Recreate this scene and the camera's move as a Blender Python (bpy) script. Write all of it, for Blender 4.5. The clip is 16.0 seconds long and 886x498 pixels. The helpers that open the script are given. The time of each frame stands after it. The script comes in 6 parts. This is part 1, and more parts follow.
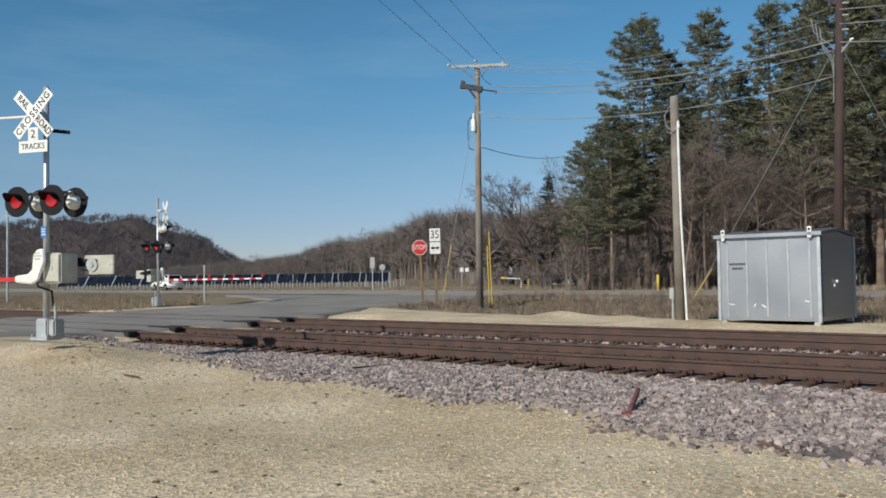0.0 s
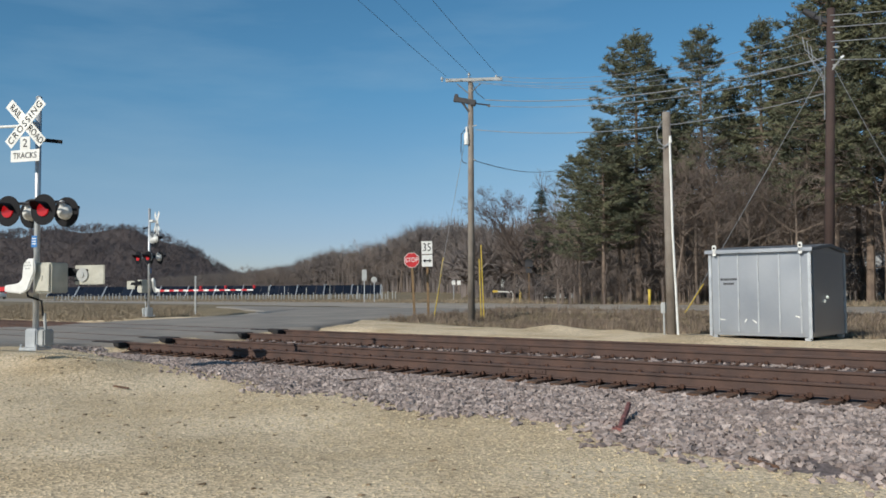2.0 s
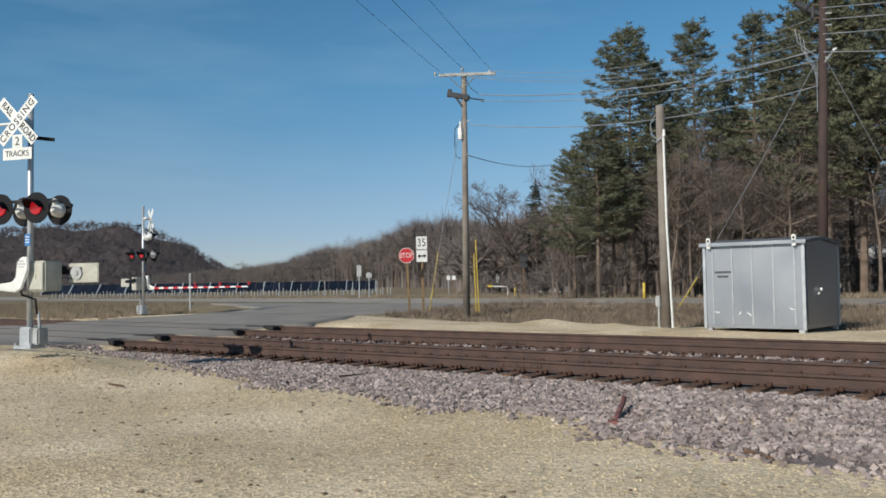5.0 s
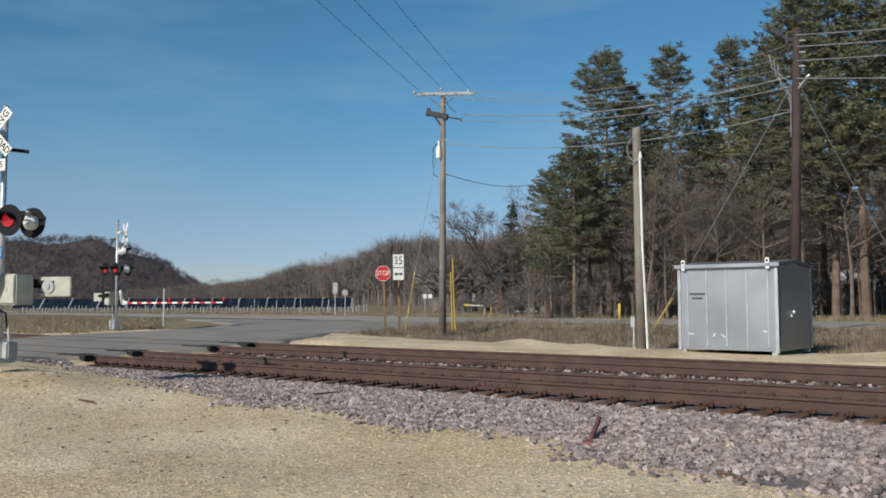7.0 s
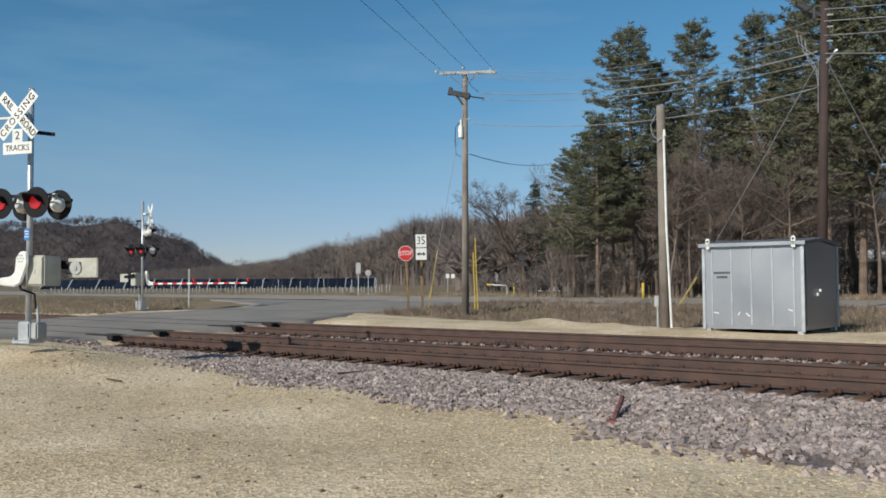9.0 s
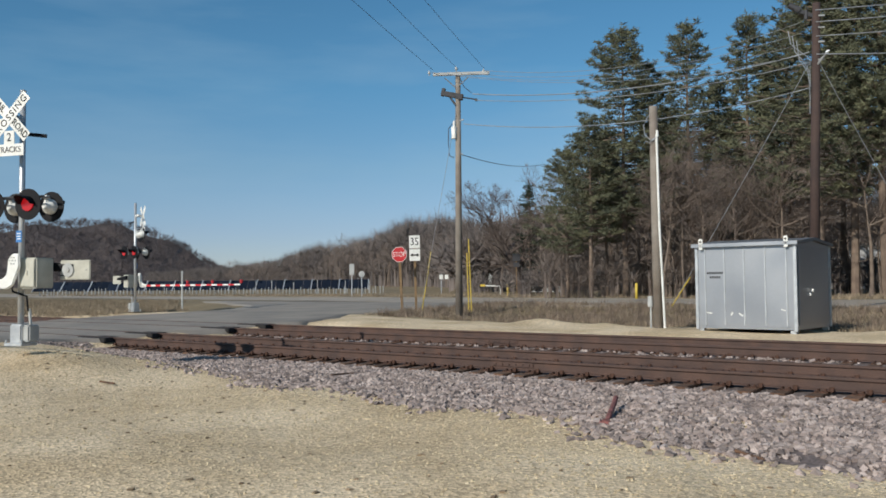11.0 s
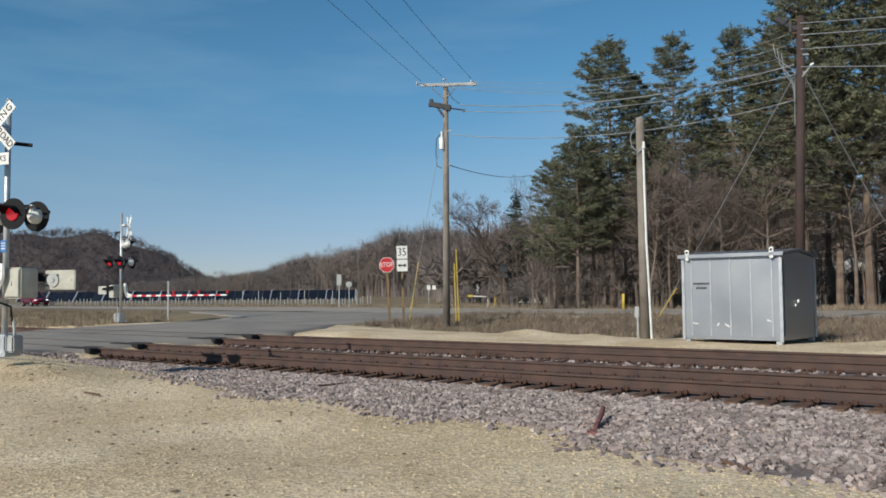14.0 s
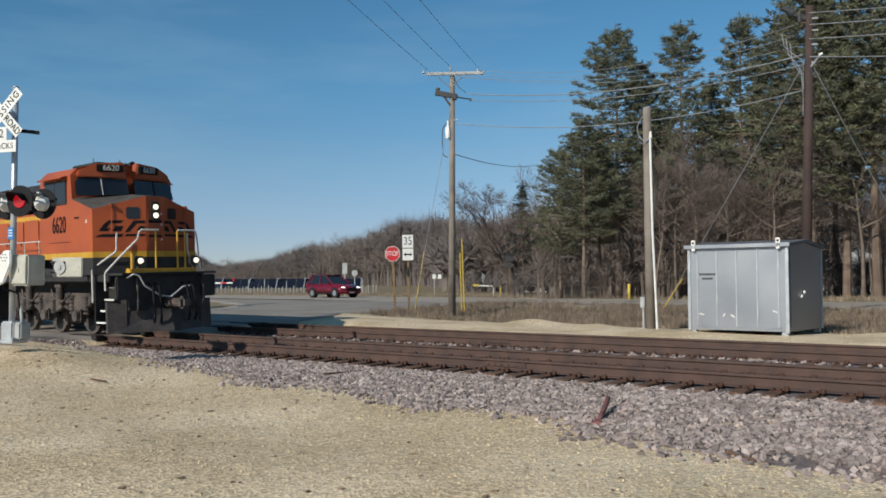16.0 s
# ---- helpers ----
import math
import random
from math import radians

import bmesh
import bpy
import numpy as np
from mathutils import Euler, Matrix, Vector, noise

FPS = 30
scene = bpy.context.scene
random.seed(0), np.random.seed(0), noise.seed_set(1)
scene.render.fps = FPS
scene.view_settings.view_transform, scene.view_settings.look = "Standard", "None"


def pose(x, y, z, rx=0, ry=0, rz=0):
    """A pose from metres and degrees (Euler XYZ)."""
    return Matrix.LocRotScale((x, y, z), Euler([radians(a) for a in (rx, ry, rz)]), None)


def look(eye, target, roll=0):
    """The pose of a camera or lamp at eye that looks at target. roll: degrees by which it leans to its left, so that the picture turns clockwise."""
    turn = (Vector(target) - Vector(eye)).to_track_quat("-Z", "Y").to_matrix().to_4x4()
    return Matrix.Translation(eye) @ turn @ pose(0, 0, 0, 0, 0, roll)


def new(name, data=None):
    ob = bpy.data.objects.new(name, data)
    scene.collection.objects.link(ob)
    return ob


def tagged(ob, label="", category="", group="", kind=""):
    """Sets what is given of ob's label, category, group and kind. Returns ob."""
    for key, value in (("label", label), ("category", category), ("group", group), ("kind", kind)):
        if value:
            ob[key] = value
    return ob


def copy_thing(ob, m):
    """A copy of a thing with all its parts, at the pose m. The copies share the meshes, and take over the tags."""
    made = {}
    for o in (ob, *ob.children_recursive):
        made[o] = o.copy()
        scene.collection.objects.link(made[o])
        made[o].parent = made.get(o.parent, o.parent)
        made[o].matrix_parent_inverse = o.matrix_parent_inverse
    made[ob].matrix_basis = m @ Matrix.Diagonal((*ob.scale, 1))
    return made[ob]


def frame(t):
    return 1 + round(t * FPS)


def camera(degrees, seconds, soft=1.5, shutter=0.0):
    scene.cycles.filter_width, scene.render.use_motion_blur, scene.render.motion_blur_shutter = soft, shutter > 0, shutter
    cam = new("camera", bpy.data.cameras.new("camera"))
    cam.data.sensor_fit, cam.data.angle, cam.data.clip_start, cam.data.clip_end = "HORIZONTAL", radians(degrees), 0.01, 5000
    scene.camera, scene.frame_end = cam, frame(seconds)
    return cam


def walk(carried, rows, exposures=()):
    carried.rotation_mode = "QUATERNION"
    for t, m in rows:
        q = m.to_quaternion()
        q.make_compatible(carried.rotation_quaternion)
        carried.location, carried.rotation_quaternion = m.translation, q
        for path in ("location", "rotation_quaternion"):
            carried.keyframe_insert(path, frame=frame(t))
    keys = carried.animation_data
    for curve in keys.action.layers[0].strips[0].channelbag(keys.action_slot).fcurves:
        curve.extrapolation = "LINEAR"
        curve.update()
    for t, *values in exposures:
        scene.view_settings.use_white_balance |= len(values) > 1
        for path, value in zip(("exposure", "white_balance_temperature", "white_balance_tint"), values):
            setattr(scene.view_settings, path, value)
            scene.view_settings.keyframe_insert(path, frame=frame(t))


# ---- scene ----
# World: X runs along the railway (to the right), Y away across it, z = 0 at the top of the nearest rail.
EYE = 1.428
cam = camera(54.0, 16.0, soft=1.7)
ROWS = [  # seconds, yaw, pitch, roll
    (0, 39.783, 1.852, 0.861),
    (0.5, 39.377, 2.006, 1.300),
    (1, 39.075, 1.971, 1.374),
    (1.5, 39.055, 2.285, 1.166),
    (2, 39.247, 2.695, 0.410),
    (2.5, 39.087, 2.454, 0.853),
    (3, 39.183, 2.590, 0.787),
    (5.3, 38.828, 2.232, 0.863),
    (5.5, 38.751, 2.013, 0.724),
    (6, 37.671, 2.179, 0.579),
    (6.5, 37.499, 2.889, 0.092),
    (7, 37.354, 3.569, 0.186),
    (7.5, 38.275, 3.404, 0.215),
    (8, 38.546, 2.842, 0.122),
    (8.5, 38.506, 2.634, 0.323),
    (9, 38.854, 2.246, 0.373),
    (11.5, 38.328, 2.268, 0.543),
    (12, 38.390, 1.905, 0.484),
    (12.5, 38.303, 1.895, 0.556),
    (13, 37.828, 1.623, 0.467),
    (13.5, 37.221, 2.168, 0.573),
    (14, 37.607, 2.989, 0.507),
    (14.5, 37.610, 2.764, 0.477),
    (15, 38.458, 3.009, 0.430),
    (15.5, 38.425, 2.711, 0.601),
    (16, 37.973, 2.281, 0.205),
]
walk(cam, [(t, pose(0, 0, EYE, 90 + p, r, yw)) for t, yw, p, r in ROWS])

# ---- light ----
world = bpy.data.worlds.new("world")
scene.world = world
world.use_nodes = True
wn = world.node_tree.nodes
sky = wn.new("ShaderNodeTexSky")
sky.sky_type = "NISHITA"
sky.sun_disc = False
sky.sun_elevation = radians(29.7)
sky.sun_rotation = radians(183.4)
sky.altitude = 1500
sky.air_density, sky.dust_density, sky.ozone_density = 1.0, 0.5, 2.0
tint = wn.new("ShaderNodeMix")
tint.data_type, tint.blend_type = "RGBA", "MULTIPLY"
tint.inputs["Factor"].default_value = 1
world.node_tree.links.new(sky.outputs[0], tint.inputs["A"])
# white balance of the sky with height, and thin high cloud drawn out in streaks
way = wn.new("ShaderNodeTexCoord")
parts_of_way = wn.new("ShaderNodeSeparateXYZ")
world.node_tree.links.new(way.outputs["Generated"], parts_of_way.inputs[0])
tone = wn.new("ShaderNodeValToRGB")
for z, c in ((0.06, (0.78, 0.83, 1.0)), (0.13, (0.78, 0.96, 1.02)), (0.22, (0.64, 1.06, 1.14))):
    tone.color_ramp.elements.new(z).color = (*c, 1)
tone.color_ramp.elements[0].color = (0.78, 0.80, 0.98, 1)
tone.color_ramp.elements[-1].position, tone.color_ramp.elements[-1].color = 0.36, (0.58, 1.09, 1.18, 1)
world.node_tree.links.new(parts_of_way.outputs["Z"], tone.inputs["Fac"])
world.node_tree.links.new(tone.outputs["Color"], tint.inputs["B"])
drawn = wn.new("ShaderNodeMapping")
drawn.inputs["Rotation"].default_value = (0.0, radians(-14), radians(35))
drawn.inputs["Scale"].default_value = (1.6, 1.6, 9.0)
world.node_tree.links.new(way.outputs["Generated"], drawn.inputs["Vector"])
wisp = wn.new("ShaderNodeTexNoise")
wisp.inputs["Scale"].default_value, wisp.inputs["Detail"].default_value, wisp.inputs["Roughness"].default_value = 1.3, 6, 0.55
world.node_tree.links.new(drawn.outputs[0], wisp.inputs["Vector"])
thin = wn.new("ShaderNodeMapRange")
thin.inputs["From Min"].default_value, thin.inputs["From Max"].default_value = 0.42, 0.72
thin.inputs["To Max"].default_value = 0.34
world.node_tree.links.new(wisp.outputs["Fac"], thin.inputs["Value"])
cirrus = wn.new("ShaderNodeMix")
cirrus.data_type = "RGBA"
cirrus.inputs["B"].default_value = (3.7, 5.6, 7.2, 1)
world.node_tree.links.new(thin.outputs["Result"], cirrus.inputs["Factor"])
world.node_tree.links.new(tint.outputs["Result"], cirrus.inputs["A"])
world.node_tree.links.new(cirrus.outputs["Result"], wn["Background"].inputs[0])
wn["Background"].inputs[1].default_value = 0.085
sun = new("sun", bpy.data.lights.new("sun", "SUN"))
sun.data.energy = 4.3
sun.data.angle = radians(0.53)
sun.data.color = (1.0, 0.94, 0.84)
sun.matrix_world = look((-6, -100, 57.2), (0, 0, 0))
scene.view_settings.exposure = 0.0

# ---- materials ----
def mat(name, color, rough=0.7, metal=0.0, var=0.18, scale=3.0, fine=60.0, bump=0.15, second=None, piece=0.0, island=False, spec=0.4):
    """A surface with stains at one scale and grain at another; second: a colour that the stains mix in."""
    m = bpy.data.materials.new(name)
    m.use_nodes = True
    n, l = m.node_tree.nodes, m.node_tree.links
    b = n["Principled BSDF"]
    b.inputs["Metallic"].default_value = metal
    b.inputs["Specular IOR Level"].default_value = spec
    co = n.new("ShaderNodeTexCoord")
    big, small = n.new("ShaderNodeTexNoise"), n.new("ShaderNodeTexNoise")
    big.inputs["Scale"].default_value, small.inputs["Scale"].default_value = scale, fine
    big.inputs["Detail"].default_value, small.inputs["Detail"].default_value = 5, 3
    l.new(co.outputs["Object"], big.inputs["Vector"])
    l.new(co.outputs["Object"], small.inputs["Vector"])
    c2 = second or tuple(c * (1 - 2.2 * var) for c in color)
    ramp = n.new("ShaderNodeValToRGB")
    ramp.color_ramp.elements[0].position, ramp.color_ramp.elements[1].position = 0.35, 0.65
    ramp.color_ramp.elements[0].color, ramp.color_ramp.elements[1].color = (*c2, 1), (*color, 1)
    l.new(big.outputs["Fac"], ramp.inputs["Fac"])
    grain = n.new("ShaderNodeMapRange")
    grain.inputs["From Min"].default_value, grain.inputs["From Max"].default_value = 0.3, 0.7
    grain.inputs["To Min"].default_value, grain.inputs["To Max"].default_value = 1 - var, 1 + var
    l.new(small.outputs["Fac"], grain.inputs["Value"])
    mul = n.new("ShaderNodeMix")
    mul.data_type, mul.blend_type = "RGBA", "MULTIPLY"
    mul.inputs["Factor"].default_value = 1
    l.new(ramp.outputs["Color"], mul.inputs["A"])
    l.new(grain.outputs["Result"], mul.inputs["B"])
    out = mul.outputs["Result"]
    if piece:
        if island:
            rnd = n.new("ShaderNodeNewGeometry").outputs["Random Per Island"]
        else:
            rnd = n.new("ShaderNodeObjectInfo").outputs["Random"]
        pr = n.new("ShaderNodeMapRange")
        pr.inputs["To Min"].default_value, pr.inputs["To Max"].default_value = 1 - piece, 1 + piece
        l.new(rnd, pr.inputs["Value"])
        mul2 = n.new("ShaderNodeMix")
        mul2.data_type, mul2.blend_type = "RGBA", "MULTIPLY"
        mul2.inputs["Factor"].default_value = 1
        l.new(out, mul2.inputs["A"])
        l.new(pr.outputs["Result"], mul2.inputs["B"])
        out = mul2.outputs["Result"]
    l.new(out, b.inputs["Base Color"])
    rr = n.new("ShaderNodeMapRange")
    rr.inputs["To Min"].default_value, rr.inputs["To Max"].default_value = max(0.02, rough - 0.12), min(1, rough + 0.12)
    l.new(big.outputs["Fac"], rr.inputs["Value"])
    l.new(rr.outputs["Result"], b.inputs["Roughness"])
    if bump:
        bp = n.new("ShaderNodeBump")
        bp.inputs["Strength"].default_value, bp.inputs["Distance"].default_value = bump, 0.02
        l.new(small.outputs["Fac"], bp.inputs["Height"])
        l.new(bp.outputs["Normal"], b.inputs["Normal"])
    return m


def glow(name, color, strength, base=(0.3, 0.02, 0.02)):
    m = bpy.data.materials.new(name)
    m.use_nodes = True
    b = m.node_tree.nodes["Principled BSDF"]
    b.inputs["Base Color"].default_value = (*base, 1)
    b.inputs["Emission Color"].default_value = (*color, 1)
    b.inputs["Emission Strength"].default_value = strength
    b.inputs["Roughness"].default_value = 0.25
    return m


M = dict(
    pebble=mat("limestone_pebbles", (0.56, 0.465, 0.315), 0.95, 0, 0.12, 2, 80, 0.2, (0.47, 0.38, 0.25), 0.3, True, 0.1),
    clod=mat("dark_clods", (0.24, 0.175, 0.11), 0.95, 0, 0.2, 4, 90, 0.3, None, 0.3, True),
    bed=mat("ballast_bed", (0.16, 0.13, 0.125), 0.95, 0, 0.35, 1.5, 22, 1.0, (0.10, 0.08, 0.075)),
    ballast=mat("granite_ballast", (0.35, 0.292, 0.266), 0.88, 0, 0.2, 3, 60, 0.3, (0.225, 0.178, 0.16), 0.45, True),
    asphalt=mat("worn_asphalt", (0.37, 0.32, 0.262), 0.85, 0, 0.14, 0.35, 50, 0.3, (0.28, 0.245, 0.205)),
    crossing=mat("patched_crossing_asphalt", (0.275, 0.245, 0.21), 0.88, 0, 0.16, 0.5, 45, 0.35, (0.20, 0.18, 0.158)),
    line_y=mat("yellow_road_paint", (0.50, 0.36, 0.10), 0.8, 0, 0.2, 4, 60, 0.1),
    line_w=mat("white_road_paint", (0.55, 0.54, 0.5), 0.8, 0, 0.2, 4, 60, 0.1),
    ground=mat("dry_winter_ground", (0.24, 0.185, 0.105), 0.95, 0, 0.25, 0.15, 8, 0.8, (0.15, 0.115, 0.07)),
    straw=mat("dry_grass", (0.30, 0.24, 0.165), 0.9, 0, 0.2, 1, 30, 0, (0.20, 0.158, 0.11), 0.4, True),
    weed=mat("dead_weeds", (0.215, 0.165, 0.125), 0.95, 0, 0.2, 1, 30, 0, (0.14, 0.105, 0.08), 0.4, True),
    rail=mat("rusty_rail_steel", (0.105, 0.062, 0.048), 0.75, 0.15, 0.2, 2.5, 70, 0.3, (0.065, 0.042, 0.036)),
    tie=mat("weathered_tie", (0.16, 0.085, 0.05), 0.95, 0, 0.3, 5, 40, 0.6, (0.08, 0.05, 0.035), 0.3),
    rust=mat("rusty_fasteners", (0.12, 0.06, 0.04), 0.85, 0.2, 0.3, 12, 80, 0.3),
    rubber=mat("black_rubber", (0.022, 0.02, 0.02), 0.8, 0, 0.2, 6, 60, 0.2),
    black=mat("black_paint", (0.009, 0.009, 0.011), 0.6, 0, 0.2, 6, 60, 0.1, None, 0.0, False, 0.2),
    galv=mat("galvanised_steel", (0.55, 0.57, 0.58), 0.42, 0.55, 0.1, 4, 70, 0.08, (0.44, 0.46, 0.48)),
    alu=mat("bare_aluminium", (0.40, 0.412, 0.43), 0.42, 0.8, 0.04, 0.7, 50, 0.05, (0.35, 0.365, 0.39), 0.08),
    roofing=mat("dull_grey_roof_metal", (0.20, 0.20, 0.205), 0.6, 0.6, 0.08, 1.2, 40, 0.05, (0.15, 0.15, 0.155)),
    white=mat("white_paint", (0.78, 0.78, 0.75), 0.5, 0, 0.06, 4, 50, 0.05, (0.66, 0.66, 0.62)),
    grey=mat("grey_paint", (0.42, 0.43, 0.42), 0.55, 0, 0.1, 4, 50, 0.05),
    cream=mat("cream_grey_case", (0.50, 0.49, 0.42), 0.55, 0, 0.08, 4, 50, 0.05, (0.40, 0.39, 0.33)),
    red=mat("red_sheeting", (0.55, 0.03, 0.035), 0.45, 0, 0.08, 4, 50, 0.03),
    blue=mat("blue_sheeting", (0.05, 0.20, 0.50), 0.45, 0, 0.08, 4, 50, 0.03),
    yellow=mat("yellow_plastic", (0.62, 0.45, 0.07), 0.5, 0, 0.1, 4, 50, 0.05),
    pole=mat("weathered_pole_wood", (0.27, 0.24, 0.205), 0.9, 0, 0.2, 1.2, 60, 0.5, (0.17, 0.14, 0.115)),
    darkpole=mat("creosoted_pole_wood", (0.07, 0.045, 0.038), 0.85, 0, 0.25, 1.2, 60, 0.5, (0.045, 0.03, 0.027)),
    post=mat("sign_post_wood", (0.26, 0.17, 0.09), 0.85, 0, 0.2, 3, 60, 0.3),
    wire=mat("weathered_cable", (0.34, 0.36, 0.38), 0.5, 0.5, 0.1, 2, 20, 0),
    wire_dark=mat("black_cable", (0.05, 0.05, 0.055), 0.6, 0, 0.1, 2, 20, 0),
    bark=mat("grey_bark", (0.20, 0.158, 0.125), 0.95, 0, 0.25, 1.5, 25, 0.5, (0.125, 0.095, 0.078), 0.25),
    bark_pale=mat("pale_pine_bark", (0.22, 0.165, 0.125), 0.95, 0, 0.25, 1.5, 25, 0.5, (0.13, 0.095, 0.075), 0.25),
    oak=mat("dark_oak_bark", (0.105, 0.08, 0.068), 0.95, 0, 0.25, 1.5, 25, 0.5, (0.06, 0.047, 0.042)),
    twig=mat("bare_twigs", (0.20, 0.164, 0.143), 0.95, 0, 0.15, 1, 20, 0, (0.14, 0.105, 0.086), 0.25),
    twig_far=mat("distant_bare_twigs", (0.18, 0.152, 0.138), 0.95, 0, 0.15, 0.1, 4, 0, (0.125, 0.107, 0.102), 0.3, True),
    needle=mat("pine_needles", (0.152, 0.152, 0.085), 0.8, 0, 0.25, 0.5, 20, 0, (0.088, 0.098, 0.064), 0.35, True),
    spruce=mat("spruce_needles", (0.045, 0.06, 0.035), 0.85, 0, 0.25, 0.5, 20, 0, (0.03, 0.04, 0.027), 0.3, True),
    # bluish-grey distance haze is put into the hillside twigs' base colour
    twig_hill_hazed=mat("hazed_hillside_twigs", (0.125, 0.102, 0.098), 0.95, 0, 0.15, 0.05, 2, 0, (0.082, 0.07, 0.075), 0.3, True),
    siding=mat("pale_house_siding", (0.5, 0.5, 0.5), 0.7, 0, 0.06, 1, 20, 0.1),
    shingle=mat("grey_roof_shingles", (0.16, 0.155, 0.15), 0.9, 0, 0.15, 1, 20, 0.2),
    hill=mat("wooded_hillside", (0.085, 0.066, 0.06), 1.0, 0, 0.25, 0.02, 0.3, 0.6, (0.055, 0.046, 0.046)),
    panel=mat("solar_glass", (0.014, 0.019, 0.032), 0.3, 0, 0.2, 0.5, 8, 0, None, 0.25, False, 0.22),
)


# ---- mesh helpers ----
def part(name, bm, material, parent=None, label="", smooth=False):
    me = bpy.data.meshes.new(name)
    if isinstance(bm, tuple):
        me.from_pydata(bm[0], [], bm[1])
        me.update()
    else:
        bmesh.ops.recalc_face_normals(bm, faces=bm.faces)
        bm.to_mesh(me)
        bm.free()
    me.materials.append(material)
    if smooth:
        for p in me.polygons:
            p.use_smooth = True
    ob = new(name, me)
    if parent:
        ob.parent = parent
    if label:
        ob["label"] = label
    return ob


def thing(name, m, label, category, group="", kind=""):
    ob = new(name)
    ob.empty_display_size = 0.2
    ob.matrix_world = m
    return tagged(ob, label, category, group, kind)


def B():
    return bmesh.new()


def box(bm, c, s, rot=(0, 0, 0), bevel=0.0):
    g = bmesh.ops.create_cube(bm, size=1, matrix=Matrix.LocRotScale(c, Euler([radians(a) for a in rot]), s))
    if bevel:
        ed = list({e for v in g["verts"] for e in v.link_edges})
        bmesh.ops.bevel(bm, geom=ed, offset=bevel, segments=2, affect="EDGES", clamp_overlap=True)
    return bm


def rod(bm, a, b, r0, r1=None, n=10, caps=True):
    a, b = Vector(a), Vector(b)
    d = b - a
    q = d.to_track_quat("Z", "Y").to_matrix().to_4x4()
    bmesh.ops.create_cone(bm, cap_ends=caps, segments=n, radius1=r0, radius2=r0 if r1 is None else r1, depth=d.length,
                          matrix=Matrix.Translation((a + b) / 2) @ q)
    return bm


def pipe(bm, pts, r, n=8):
    """A bent tube through the points, in one skin."""
    pts = [Vector(p) for p in pts]
    rings = []
    for i, p in enumerate(pts):
        d = (pts[min(i + 1, len(pts) - 1)] - pts[max(i - 1, 0)]).normalized()
        side = d.cross(Vector((0, 0, 1)))
        side = side.normalized() if side.length > 0.05 else Vector((1, 0, 0)).cross(d).normalized()
        up = side.cross(d)
        rings.append([bm.verts.new(p + r * (math.cos(a) * side + math.sin(a) * up)) for a in [2 * math.pi * k / n for k in range(n)]])
    for r0, r1 in zip(rings, rings[1:]):
        for k in range(n):
            bm.faces.new((r0[k], r0[(k + 1) % n], r1[(k + 1) % n], r1[k]))
    bm.faces.new(rings[0]), bm.faces.new(rings[-1][::-1])
    return bm


def slab(bm, poly, axis, lo, hi, bevel=0.0):
    """A polygon pushed out along an axis: poly holds the other two coordinates in order."""
    def at(p, h):
        p = list(p)
        p.insert(axis, h)
        return p
    a = [bm.verts.new(at(p, lo)) for p in poly]
    b = [bm.verts.new(at(p, hi)) for p in poly]
    n = len(poly)
    f = [bm.faces.new(a[::-1]), bm.faces.new(b)] + [bm.faces.new((a[i], a[(i + 1) % n], b[(i + 1) % n], b[i])) for i in range(n)]
    if bevel:
        bmesh.ops.recalc_face_normals(bm, faces=f)
        bmesh.ops.bevel(bm, geom=list({e for x in f for e in x.edges}), offset=bevel, segments=2, affect="EDGES", clamp_overlap=True)
    return bm


def disc(bm, c, axis, r, h, n=24, r2=None):
    a = Vector(c)
    d = Vector(axis).normalized() * h
    return rod(bm, a - d / 2, a + d / 2, r, r if r2 is None else r2, n)


def words(name, text, size, m, material, parent=None, depth=0.004, align="CENTER", squeeze=1.0):
    """Lettering as a mesh, standing in the local xz plane of m and facing its -y."""
    cu = bpy.data.curves.new(name, "FONT")
    cu.space_character = 1.25 if text == "CROSSING" else 1.0
    cu.body, cu.size, cu.extrude, cu.align_x, cu.align_y = text, size, depth, align, "CENTER"
    tmp = bpy.data.objects.new(name, cu)
    scene.collection.objects.link(tmp)
    me = bpy.data.meshes.new_from_object(tmp.evaluated_get(bpy.context.evaluated_depsgraph_get()))
    bpy.data.objects.remove(tmp)
    me.transform(m @ pose(0, 0, 0, 90, 0, 0) @ Matrix.Diagonal((squeeze, 1, 1, 1)))
    me.materials.clear()
    me.materials.append(material)
    ob = new(name, me)
    ob.parent = parent
    return ob


def sstep(a, b, x):
    t = np.clip((x - a) / (b - a), 0, 1)
    return t * t * (3 - 2 * t)


# ---- ground ----
R = [13.705, 15.215, 17.995, 19.505]


def rail_z(y):
    """Height of the rail tops across the two banked tracks."""
    return 0.0313 * (y - 13.705) if y < 16.6 else 0.077 + 0.0313 * (y - 17.995)


def road_z(x, y):
    tr = np.where(y < 16.6, 0.0313 * (y - 13.705), 0.077 + 0.0313 * (y - 17.995)) - 0.012
    near, far = 0.09 + 0 * x, 0.16 + 0.25 * sstep(21, 36, y)
    z = near + (tr - near) * sstep(11.0, 13.2, y)
    z = z + (far - z) * sstep(20.0, 21.5, y)
    return z


